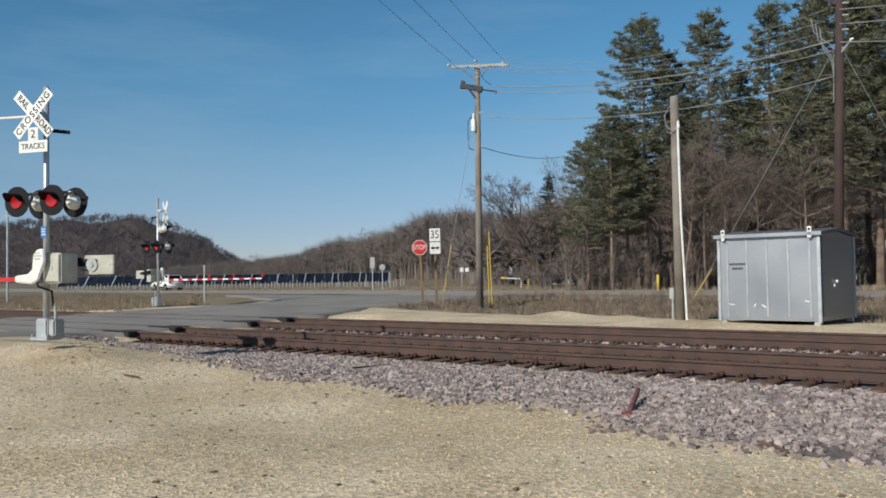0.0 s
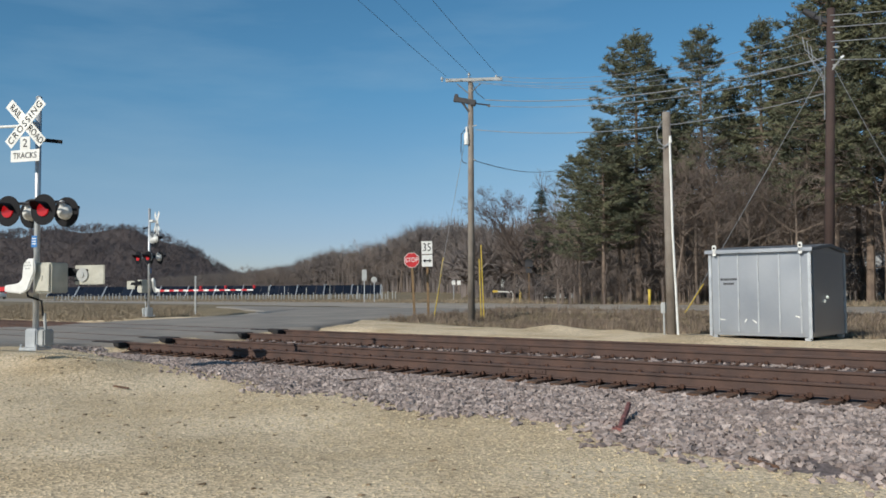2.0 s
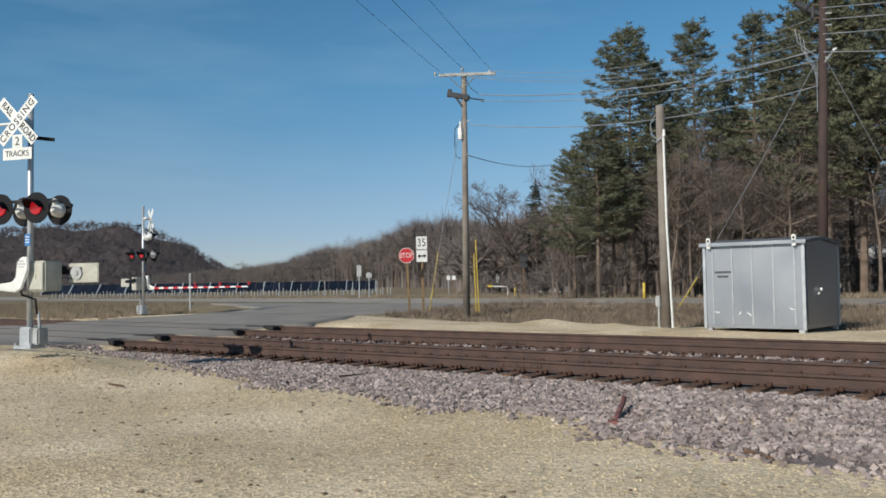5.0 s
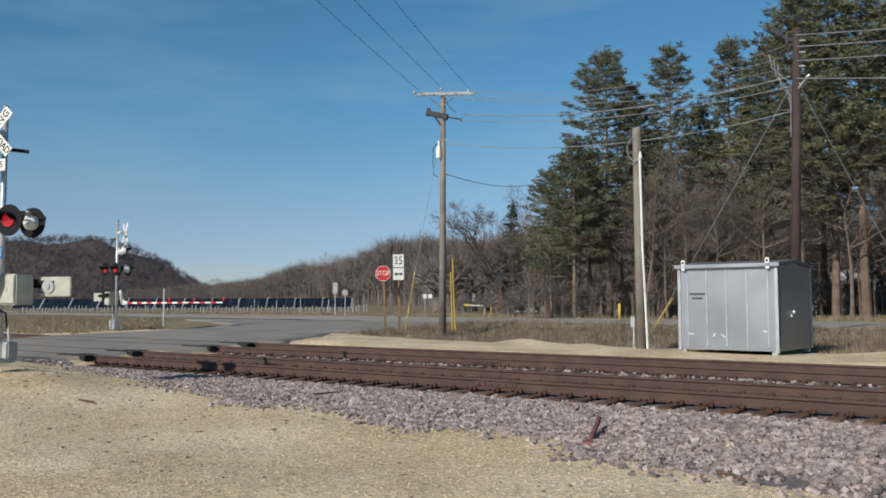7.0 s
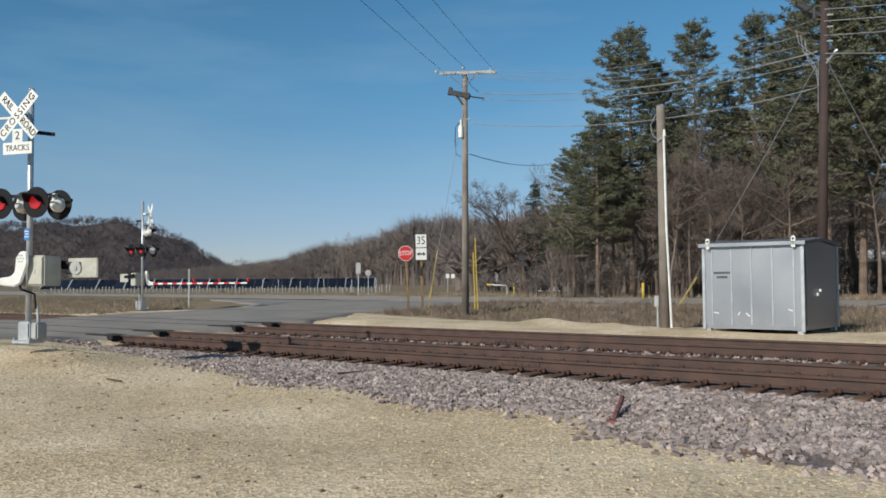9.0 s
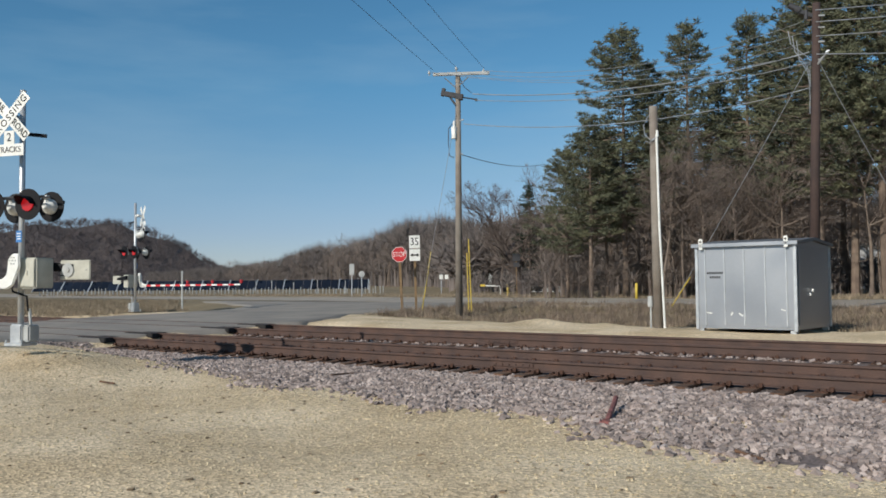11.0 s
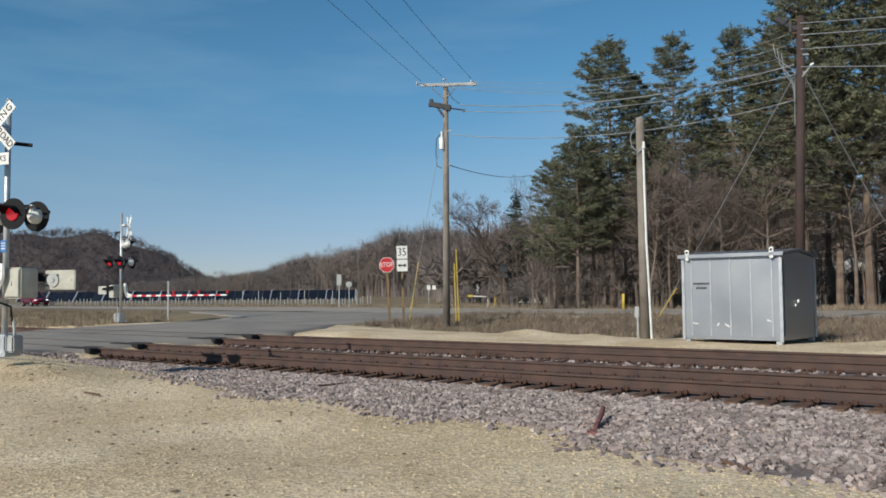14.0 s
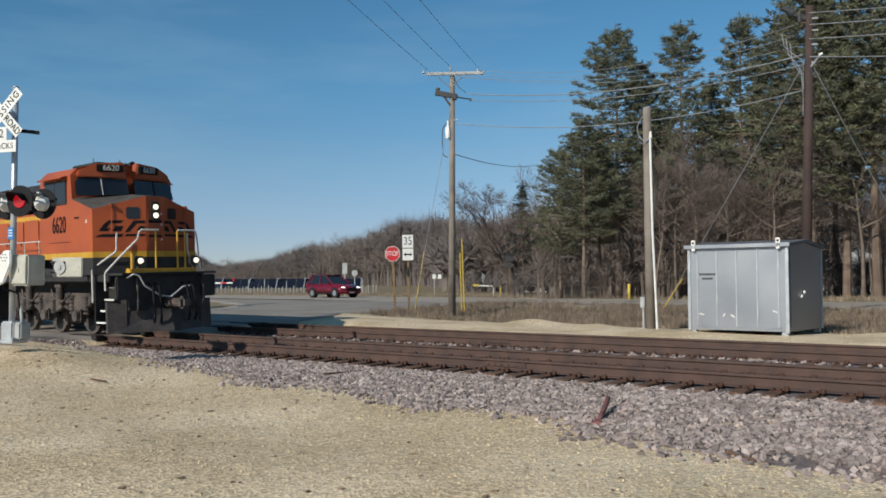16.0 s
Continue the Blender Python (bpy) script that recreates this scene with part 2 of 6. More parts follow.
def ground_z(x, y):
    x, y = np.asarray(x, float), np.asarray(y, float)
    z = -0.35 + 0.0 * x
    left = 1 - sstep(-21, -13.5, x)
    z = z + left * 0.38 * (1 - sstep(10.5, 12.5, y))
    z = z + 0.24 * np.exp(-((x + 17.2) / 2.0) ** 2 - ((y - 8.9) / 1.0) ** 2)
    z = z + sstep(20.5, 21.8, y) * 0.38
    z = z - 0.22 * sstep(26.0, 28.5, y) * (1 - sstep(32.0, 35.5, y)) * sstep(-26, -22, x)
    z = z + sstep(26, 36, y) * 0.31
    z = z + 0.22 * np.exp(-((x + 25.0) / 2.2) ** 2 - ((y - 27.6) / 2.5) ** 2) * sstep(21, 24, y)
    z = z + 0.16 * np.exp(-((x + 37.6) / 2.8) ** 2 - ((y - 23.4) / 1.6) ** 2)
    band = sstep(-37.6, -36.0, x) * (1 - sstep(-23.1, -22.4, x)) * sstep(9.5, 11, y) * (1 - sstep(21.5, 23, y))
    z = z + (road_z(x, y) - 0.06 - z) * band
    # the verges rise to the road's edge beyond the tracks
    beside = np.maximum(np.maximum(-35.6 - 14.0 * sstep(25, 37, y) ** 2 - x, x + 23.2 + 2.3 * sstep(21, 27, y) - 9.0 * sstep(29, 37, y) ** 2), 0)
    kerb = (1 - sstep(0.2, 5.5, beside)) * sstep(21.0, 22.5, y) * (1 - sstep(37.5, 40, y))
    z = z + (np.maximum(road_z(x, y) - 0.03, z) - z) * kerb
    for mx, my, mh, mw in ((-15.9, 25.3, 0.16, 0.8), (-13.2, 24.9, 0.11, 0.6), (-18.5, 25.6, 0.08, 0.9), (-3.6, 24.6, 0.14, 1.4)):
        z = z + mh * np.exp(-((x - mx) / mw) ** 2 - ((y - my) / 0.5) ** 2)
    far = np.maximum(np.hypot(x, y) - 130, 0)
    z = z + 0.004 * np.minimum(far, 300)
    near = np.exp(-(np.hypot(x, y) / 60) ** 2)
    z = z + near * 0.03 * (np.sin(x * 1.1 + 0.7 * np.sin(y * 0.9)) + np.sin(y * 1.37 + 1.3 * np.sin(x * 0.53)))
    return z


def steps(parts):
    out = []
    for a, b, n in parts:
        out += list(np.linspace(a, b, n, endpoint=False))
    return np.array(out + [parts[-1][1]])


def sheet(name, xs, ys, zf, material, label, category, mask=None):
    X, Y = np.meshgrid(xs, ys, indexing="ij")
    Zs = zf(X, Y)
    nx, ny = len(xs), len(ys)
    v = np.stack([X, Y, Zs], -1).reshape(-1, 3)
    f = [(i * ny + j, (i + 1) * ny + j, (i + 1) * ny + j + 1, i * ny + j + 1) for i in range(nx - 1) for j in range(ny - 1)
         if mask is None or mask((xs[i] + xs[i + 1]) / 2, (ys[j] + ys[j + 1]) / 2)]
    ob = part(name, (v.tolist(), f), material, smooth=True)
    return tagged(ob, label, category, "", "structure")


def ground_material():
    """Gravel lot, sandy verge and dry grass on one sheet, mixed by place."""
    m = M["ground"].copy()
    m.name = "lot_verge_and_dry_grass"
    n, l = m.node_tree.nodes, m.node_tree.links
    b = n["Principled BSDF"]
    base = b.inputs["Base Color"].links[0].from_socket
    pos = n.new("ShaderNodeNewGeometry")
    sep = n.new("ShaderNodeSeparateXYZ")
    l.new(pos.outputs["Position"], sep.inputs[0])
    wob = n.new("ShaderNodeTexNoise")
    wob.inputs["Scale"].default_value = 0.6
    wob.inputs["Detail"].default_value = 6
    l.new(pos.outputs["Position"], wob.inputs["Vector"])
    add = n.new("ShaderNodeMath")
    add.operation = "MULTIPLY_ADD"
    l.new(wob.outputs["Fac"], add.inputs[0])
    add.inputs[1].default_value = 3.2
    l.new(sep.outputs["Y"], add.inputs[2])
    fac = n.new("ShaderNodeMapRange")
    fac.inputs["From Min"].default_value, fac.inputs["From Max"].default_value = 27.2, 28.2
    l.new(add.outputs[0], fac.inputs["Value"])
    # gravel: fine stones in two tones over broad worn patches
    st = n.new("ShaderNodeTexVoronoi")
    st.inputs["Scale"].default_value = 30
    l.new(pos.outputs["Position"], st.inputs["Vector"])
    pat = n.new("ShaderNodeTexNoise")
    pat.inputs["Scale"].default_value, pat.inputs["Detail"].default_value = 0.45, 7
    l.new(pos.outputs["Position"], pat.inputs["Vector"])
    r1 = n.new("ShaderNodeValToRGB")
    r1.color_ramp.elements[0].position, r1.color_ramp.elements[1].position = 0.38, 0.62
    r1.color_ramp.elements[0].color, r1.color_ramp.elements[1].color = (0.49, 0.375, 0.232, 1), (0.67, 0.54, 0.37, 1)
    l.new(pat.outputs["Fac"], r1.inputs["Fac"])
    hsv = n.new("ShaderNodeSeparateColor")
    l.new(st.outputs["Color"], hsv.inputs[0])
    mr = n.new("ShaderNodeMapRange")
    mr.inputs["To Min"].default_value, mr.inputs["To Max"].default_value = 0.6, 1.34
    l.new(hsv.outputs[0], mr.inputs["Value"])
    mul = n.new("ShaderNodeMix")
    mul.data_type, mul.blend_type = "RGBA", "MULTIPLY"
    mul.inputs["Factor"].default_value = 1
    l.new(r1.outputs["Color"], mul.inputs["A"])
    l.new(mr.outputs["Result"], mul.inputs["B"])
    mix = n.new("ShaderNodeMix")
    mix.data_type = "RGBA"
    l.new(fac.outputs["Result"], mix.inputs["Factor"])
    l.new(mul.outputs["Result"], mix.inputs["A"])
    l.new(base, mix.inputs["B"])
    l.new(mix.outputs["Result"], b.inputs["Base Color"])
    bp = n["Bump"]
    l.new(st.outputs["Distance"], bp.inputs["Height"])
    bp.inputs["Strength"].default_value = 0.85
    bp.inputs["Distance"].default_value = 0.012
    return m


XS = steps([(-3000, -300, 14), (-300, -60, 24), (-60, -26, 34), (-26, 12, 95), (12, 60, 24), (60, 3000, 14)])
YS = steps([(-1500, -40, 10), (-40, 0, 14), (0, 13, 40), (13, 20, 7), (20, 38, 60), (38, 120, 30), (120, 3000, 22)])
sheet("ground", XS, YS, ground_z, ground_material(), "pale gravel lot and sandy verges with dry winter grass", "ground")


def road_edges(y):
    right = -23.2 - 2.3 * float(sstep(21, 27, y)) + 9.0 * float(sstep(29, 37, y)) ** 2
    left = -35.6 - 14.0 * float(sstep(25, 37, y)) ** 2
    return left, right


def crossing_road():
    ys = steps([(-120, -10, 12), (-10, 12, 16), (12, 38, 60)])
    v, f = [], []
    for i, y in enumerate(ys):
        lf, rt = road_edges(y)
        for k in range(15):
            x = lf + (rt - lf) * min(max(k - 1, 0), 12) / 12
            if 1 < k < 13 or y < 0:
                wob = 0
            else:
                wob = 0.18 * math.sin(y * 1.9) + 0.1 * math.sin(y * 4.3)
            drop = 0.35 if k in (0, 14) else 0.0
            wob += (-0.25 if k == 0 else 0.25) if drop else 0
            v.append((x + wob, y, -drop + float(max(road_z(np.array(x), np.array(y)), ground_z(x, y) + 0.012) if not 11 < y < 22 else road_z(np.array(x), np.array(y)))))
        if i:
            f += [((i - 1) * 15 + k, (i - 1) * 15 + k + 1, i * 15 + k + 1, i * 15 + k) for k in range(14)]
    tagged(part("road", (v, f), M["crossing"], smooth=True), "worn grey asphalt road crossing the railway", "road", "", "structure")


crossing_road()
def hw(x):
    """Middle of the highway, which draws off to the left."""
    return 42.0 - 0.13 * np.minimum(np.asarray(x, float), 0)


def hw_z(x, v):
    return np.maximum(ground_z(x, hw(x) + v), 0.33) + 0.08 - 0.0012 * v ** 2


def strip(xs, vs, lift):
    X, V_ = np.meshgrid(xs, vs, indexing="ij")
    n = len(vs)
    v = np.stack([X, hw(X) + V_, hw_z(X, V_) + lift], -1).reshape(-1, 3)
    f = [(i * n + j, (i + 1) * n + j, (i + 1) * n + j + 1, i * n + j + 1) for i in range(len(xs) - 1) for j in range(n - 1)]
    return v.tolist(), f


HX = steps([(-500, -60, 40), (-60, 60, 80), (60, 500, 20)])
tagged(part("highway", strip(HX, np.linspace(-6.6, 7.2, 9), 0), M["asphalt"], smooth=True), "worn grey asphalt highway behind the railway", "road", "", "structure")
for vv, mm in ((0.15, "line_y"), (-0.15, "line_y"), (-3.7, "line_w"), (3.7, "line_w")):
    tagged(part("road_marking", strip(HX, np.array([vv - 0.06, vv + 0.06]), 0.006), M[mm]), "faded painted line on the highway", "road marking", "", "structure")


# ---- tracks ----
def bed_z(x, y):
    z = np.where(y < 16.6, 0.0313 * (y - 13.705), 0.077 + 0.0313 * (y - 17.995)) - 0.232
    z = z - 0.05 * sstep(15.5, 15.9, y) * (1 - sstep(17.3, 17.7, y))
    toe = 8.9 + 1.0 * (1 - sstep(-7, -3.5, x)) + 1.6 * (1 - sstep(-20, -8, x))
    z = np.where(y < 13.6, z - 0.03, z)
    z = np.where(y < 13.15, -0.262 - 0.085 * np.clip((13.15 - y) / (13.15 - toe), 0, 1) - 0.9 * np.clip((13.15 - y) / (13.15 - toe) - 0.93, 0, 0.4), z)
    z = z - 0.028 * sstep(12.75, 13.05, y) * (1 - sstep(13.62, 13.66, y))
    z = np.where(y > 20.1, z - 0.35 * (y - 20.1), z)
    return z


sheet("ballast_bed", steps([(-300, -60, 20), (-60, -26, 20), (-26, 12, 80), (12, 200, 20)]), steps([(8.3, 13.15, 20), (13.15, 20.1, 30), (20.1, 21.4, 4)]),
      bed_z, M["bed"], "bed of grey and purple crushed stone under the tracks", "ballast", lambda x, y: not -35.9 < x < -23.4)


def track(y0, label):
    zc = rail_z(y0 + 0.755)
    t = thing("railway_track", Matrix.Identity(4), label, "railway track", "tracks over the crossing", "structure")
    for y in (y0, y0 + 1.51):
        bm = B()
        sec = [(0.036, 0), (0.038, -0.036), (0.03, -0.048), (0.009, -0.06), (0.009, -0.16), (0.03, -0.178), (0.075, -0.192), (0.075, -0.205)]
        poly = [(y + a, rail_z(y) + b) for a, b in sec] + [(y - a, rail_z(y) + b) for a, b in sec[::-1]]
        slab(bm, poly, 0, -300, 120)
        part("rail", bm, M["rail"], t)
        for x in (-9.2, 2.6) if y == R[0] else ((-12.4,) if y == R[2] else ()):
            bm = B()
            box(bm, (x, y - 0.022, rail_z(y) - 0.098), (0.92, 0.02, 0.085), bevel=0.006)
            for k in range(6):
                rod(bm, (x - 0.38 + 0.152 * k, y - 0.03, rail_z(y) - 0.098), (x - 0.38 + 0.152 * k, y - 0.055, rail_z(y) - 0.098), 0.016, n=6)
            part("joint_bar", bm, M["rail"], t, "bolted steel joint bar")
    bm = B()
    box(bm, (0, 0, 0), (0.23, 2.6, 0.18), bevel=0.012)
    bmesh.ops.recalc_face_normals(bm, faces=bm.faces)
    tie_me = bpy.data.meshes.new("tie")
    bm.to_mesh(tie_me)
    tie_me.materials.append(M["tie"])
    bm = B()
    box(bm, (0, 0, 0), (0.19, 0.36, 0.018))
    for sx in (-0.05, 0.05):
        for sy in (-0.105, 0.105):
            box(bm, (sx, sy, 0.022), (0.028, 0.05, 0.035), rot=(0, 0, 20 * sx))
    plate_me = bpy.data.meshes.new("tie_plate")
    bm.to_mesh(plate_me)
    plate_me.materials.append(M["rust"])
    bm = B()
    box(bm, (0, -0.06, 0.004), (0.075, 0.045, 0.07), bevel=0.008)
    box(bm, (0, 0.0, -0.03), (0.035, 0.16, 0.02))
    anchor_me = bpy.data.meshes.new("rail_anchor")
    bm.to_mesh(anchor_me)
    anchor_me.materials.append(M["rust"])
    rnd = random.Random(int(y0 * 10))
    x = -22.8
    while x < 6:
        o = new("tie", tie_me)
        o.parent = t
        o.matrix_world = pose(x, y0 + 0.755 + rnd.uniform(-0.04, 0.04), zc - 0.308 + rnd.uniform(-0.01, 0.004), 1.79, rnd.uniform(-1, 1), rnd.uniform(-1.5, 1.5))
        for y in (y0, y0 + 1.51):
            p = new("tie_plate", plate_me)
            p.parent = t
            p.matrix_world = pose(x, y, rail_z(y) - 0.212, 1.79, 0, 0)
            a = new("rail_anchor", anchor_me)
            a.parent = t
            a.matrix_world = pose(x + 0.14, y - 0.055, rail_z(y) - 0.182, 0, 0, rnd.uniform(-8, 8))
        x += 0.5 + rnd.uniform(-0.03, 0.03)


track(R[0], "rusty double-rail track on wooden ties and ballast")
track(R[2], "second rusty rail track laid on raised ballast")


def stones(name, pts, sizes, material, label, category, seed, flat=0.7):
    """Many loose stones, each a crooked block, in one mesh."""
    rg = np.random.RandomState(seed)
    n = len(pts)
    cube = np.array([(x, y, z) for x in (-1, 1) for y in (-1, 1) for z in (-1, 1)], float)
    v = cube[None] * (1 + rg.uniform(-0.45, 0.25, (n, 8, 3)))
    v *= 0.5 * sizes[:, None, None] * rg.uniform(0.65, 1.25, (n, 1, 3))
    ang = rg.uniform(0, 2 * np.pi, n)
    til, til2 = rg.uniform(-0.7, 0.7, n), rg.uniform(-0.7, 0.7, n)
    def rot(v, a, i, j):
        c, s = np.cos(a)[:, None], np.sin(a)[:, None]
        p, q = v[..., i].copy(), v[..., j].copy()
        v[..., i], v[..., j] = c * p - s * q, s * p + c * q
    rot(v, til, 1, 2), rot(v, til2, 0, 2), rot(v, ang, 0, 1)
    v[..., 2] *= flat
    v += pts[:, None, :]
    quads = np.array([(0, 1, 3, 2), (4, 6, 7, 5), (0, 4, 5, 1), (2, 3, 7, 6), (0, 2, 6, 4), (1, 5, 7, 3)])
    f = (np.arange(n)[:, None, None] * 8 + quads[None]).reshape(-1, 4)
    ob = part(name, (v.reshape(-1, 3).tolist(), f.tolist()), material)
    return tagged(ob, label, category, "", "stuff")


def scatter(n, x0, x1, y0, y1, seed, keep=None):
    rg = np.random.RandomState(seed)
    p = np.stack([rg.uniform(x0, x1, n), rg.uniform(y0, y1, n)], -1)
    if keep is not None:
        p = p[keep(p[:, 0], p[:, 1], rg.uniform(0, 1, n))]
    return p


def toe_y(x):
    return 8.9 + 1.0 * (1 - sstep(-7, -3.5, x)) + 1.6 * (1 - sstep(-20, -8, x)) + 0.2 * np.sin(x * 1.7) + 0.12 * np.sin(x * 4.1)


pp = np.concatenate([
    scatter(34000, -23.3, 0.5, 8.2, 13.35, 5, lambda x, y, u: (y > toe_y(x) + 0.15 - 0.8 * u ** 3)),
    scatter(1500, -23.3, 0.5, 13.1, 13.5, 6),
    scatter(8000, -23.3, 2.0, 15.3, 17.9, 7),
    scatter(3000, -23.3, 2.0, 19.6, 20.6, 8)])
rg = np.random.RandomState(9)
sz = rg.uniform(0.036, 0.084, len(pp))
zz = np.maximum(bed_z(pp[:, 0], pp[:, 1]), np.where(pp[:, 1] < 13, ground_z(pp[:, 0], pp[:, 1]), -1)) + 0.008
far = (pp[:, 1] > 15.35) & (pp[:, 1] < 17.8)
zz = zz + np.where(far, 0.02 * np.sin(pp[:, 0] * 2.1) - 0.035, 0)
stones("ballast_stones", np.column_stack([pp, zz]), sz, M["ballast"], "loose grey, pink and purple crushed ballast stones", "ballast", 11, 0.8)
pp = scatter(40000, -20, 0.5, 3.0, 11.8, 21, lambda x, y, u: (y < toe_y(x) + 0.25 * (u - 0.4)) & (u < 0.25 + 0.75 * np.clip(1 - (toe_y(x) - y) / 6, 0, 1)) & (x + 1.9 * y > -6 + 0 * u - 12 * u))
stones("gravel_pebbles", np.column_stack([pp, ground_z(pp[:, 0], pp[:, 1]) + 0.002]), np.random.RandomState(22).uniform(0.010, 0.027, len(pp)), M["pebble"],
       "scattered pale limestone pebbles on the lot", "gravel", 23, 0.6)
pp = scatter(260, -19, 0, 4.0, 11.2, 31, lambda x, y, u: y < toe_y(x))
stones("dark_clods", np.column_stack([pp, ground_z(pp[:, 0], pp[:, 1]) + 0.004]), np.random.RandomState(32).uniform(0.02, 0.06, len(pp)), M["clod"],
       "small dark clods and bark bits strewn over gravel", "debris", 33, 0.5)


def tufts(name, pts, heights, material, label, category, seed, blades=7, lean=0.35, width=0.012):
    rg = np.random.RandomState(seed)
    n = len(pts) * blades
    base = np.repeat(pts, blades, 0) + np.column_stack([rg.normal(0, 0.07, (n, 2)), np.zeros(n)])
    h = np.repeat(heights, blades) * rg.uniform(0.5, 1.1, n)
    a = rg.uniform(0, 2 * np.pi, n)
    side = np.column_stack([np.cos(a), np.sin(a), np.zeros(n)]) * width
    tip = base + np.column_stack([rg.normal(0, lean, (n, 2)) * h[:, None], h])
    v = np.stack([base - side, base + side, tip], 1)
    f = np.arange(n * 3).reshape(-1, 3)
    ob = part(name, (v.reshape(-1, 3).tolist(), f.tolist()), material)
    return tagged(ob, label, category, "", "stuff")


pp = scatter(8000, -25, 12, 26.0, 36.2, 41, lambda x, y, u: (y > 26.3 + 0.6 * np.sin(x * 0.9) + 0.9 * (u - 0.3)) & (u < 0.62 + 0.38 * np.sin(x * 1.3 + 2 * np.sin(y * 0.8)) * np.sin(y * 1.1 + x * 0.4)))
tufts("dead_weeds", np.column_stack([pp, ground_z(pp[:, 0], pp[:, 1])]), np.random.RandomState(42).uniform(0.12, 0.42, len(pp)), M["weed"], "brown dead weeds in the ditch beside the track", "weeds", 43, 9, 0.35, 0.012)
pp = scatter(5000, -25, 12, 26.0, 36.4, 44)
tufts("dry_grass", np.column_stack([pp, ground_z(pp[:, 0], pp[:, 1])]), np.random.RandomState(45).uniform(0.08, 0.25, len(pp)), M["straw"], "straw-coloured dry grass in the ditch", "grass", 46, 8, 0.5, 0.012)
pp = scatter(9000, -75, -37, 21.5, 36.3, 47, lambda x, y, u: x < -37.5 - 14 * sstep(25, 37, y))
tufts("dry_grass", np.column_stack([pp, ground_z(pp[:, 0], pp[:, 1])]), np.random.RandomState(48).uniform(0.08, 0.3, len(pp)), M["straw"], "straw-coloured dry grass beside the crossing road", "grass", 49, 7, 0.45, 0.014)
pp = scatter(6000, -110, 30, 52, 66, 50)
tufts("dry_grass", np.column_stack([pp, ground_z(pp[:, 0], pp[:, 1])]), np.random.RandomState(51).uniform(0.1, 0.4, len(pp)), M["straw"], "dry grass verge beyond the highway", "grass", 52, 7, 0.45, 0.02)

# rubber flangeway strips at the crossing
for y in R:
    for dy in (-0.22, 0.24):
        bm = B()
        z = rail_z(y)
        box(bm, (-23.55, y + dy, z - 0.07), (1.5 if dy < 0 else 0.9, 0.28, 0.14), bevel=0.02)
        tagged(part("crossing_panel", bm, M["rubber"]), "black rubber crossing panel beside the rail", "crossing panel", "crossing panels", "structure")


# ---- crossing signals ----
LAMP_RED = glow("lit_red_lens", (1.0, 0.02, 0.03), 0.3, (0.22, 0.008, 0.008))


def lamp(parent, x, y, z, face, turn=0):
    """A flasher: black disc, hooded red lens, pale back; face -1 looks along local -y."""
    spun = Matrix.Translation((x, y, 0)) @ pose(0, 0, 0, 0, 0, turn) @ Matrix.Translation((-x, -y, 0))
    bm = B()
    disc(bm, (x, y, z), (0, 1, 0), 0.315, 0.012, 28)
    bmesh.ops.transform(bm, matrix=spun, verts=bm.verts)
    L = part("backing_disc", bm, M["black"], parent, "round black backing disc")
    bm = B()
    rod(bm, (x, y, z), (x, y - face * 0.1, z), 0.16, 0.145, 20)
    rod(bm, (x, y - face * 0.1, z), (x, y - face * 0.2, z), 0.145, 0.06, 20)
    box(bm, (x, y - face * 0.12, z + 0.15), (0.09, 0.12, 0.16), bevel=0.02)
    bmesh.ops.transform(bm, matrix=spun, verts=bm.verts)
    part("housing", bm, M["white"], L, "pale lamp housing")
    bm = B()
    disc(bm, (x, y + face * 0.02, z), (0, 1, 0), 0.135, 0.03, 24)
    bmesh.ops.transform(bm, matrix=spun, verts=bm.verts)
    part("lens", bm, LAMP_RED, L, "glowing red lens")
    bm = B()
    n = 14
    for k in range(n + 1):
        a = math.pi * (0.0 + k / n)
        c, s = math.cos(a), math.sin(a)
        ln = 0.12 + 0.2 * max(s, 0)
        for rr in (0.165, 0.158):
            bm.verts.new((x + rr * c, y + face * 0.005, z + rr * s))
            bm.verts.new((x + rr * c, y + face * ln, z + rr * s))
    bm.verts.ensure_lookup_table()
    v = bm.verts
    for k in range(n):
        i, j = 4 * k, 4 * k + 4
        for q in ((i, i + 1, j + 1, j), (i + 2, j + 2, j + 3, i + 3), (i + 1, i + 3, j + 3, j + 1)):
            bm.faces.new([v[w] for w in q])
    bmesh.ops.transform(bm, matrix=spun, verts=bm.verts)
    part("hood", bm, M["black"], L, "black hood over the lens")


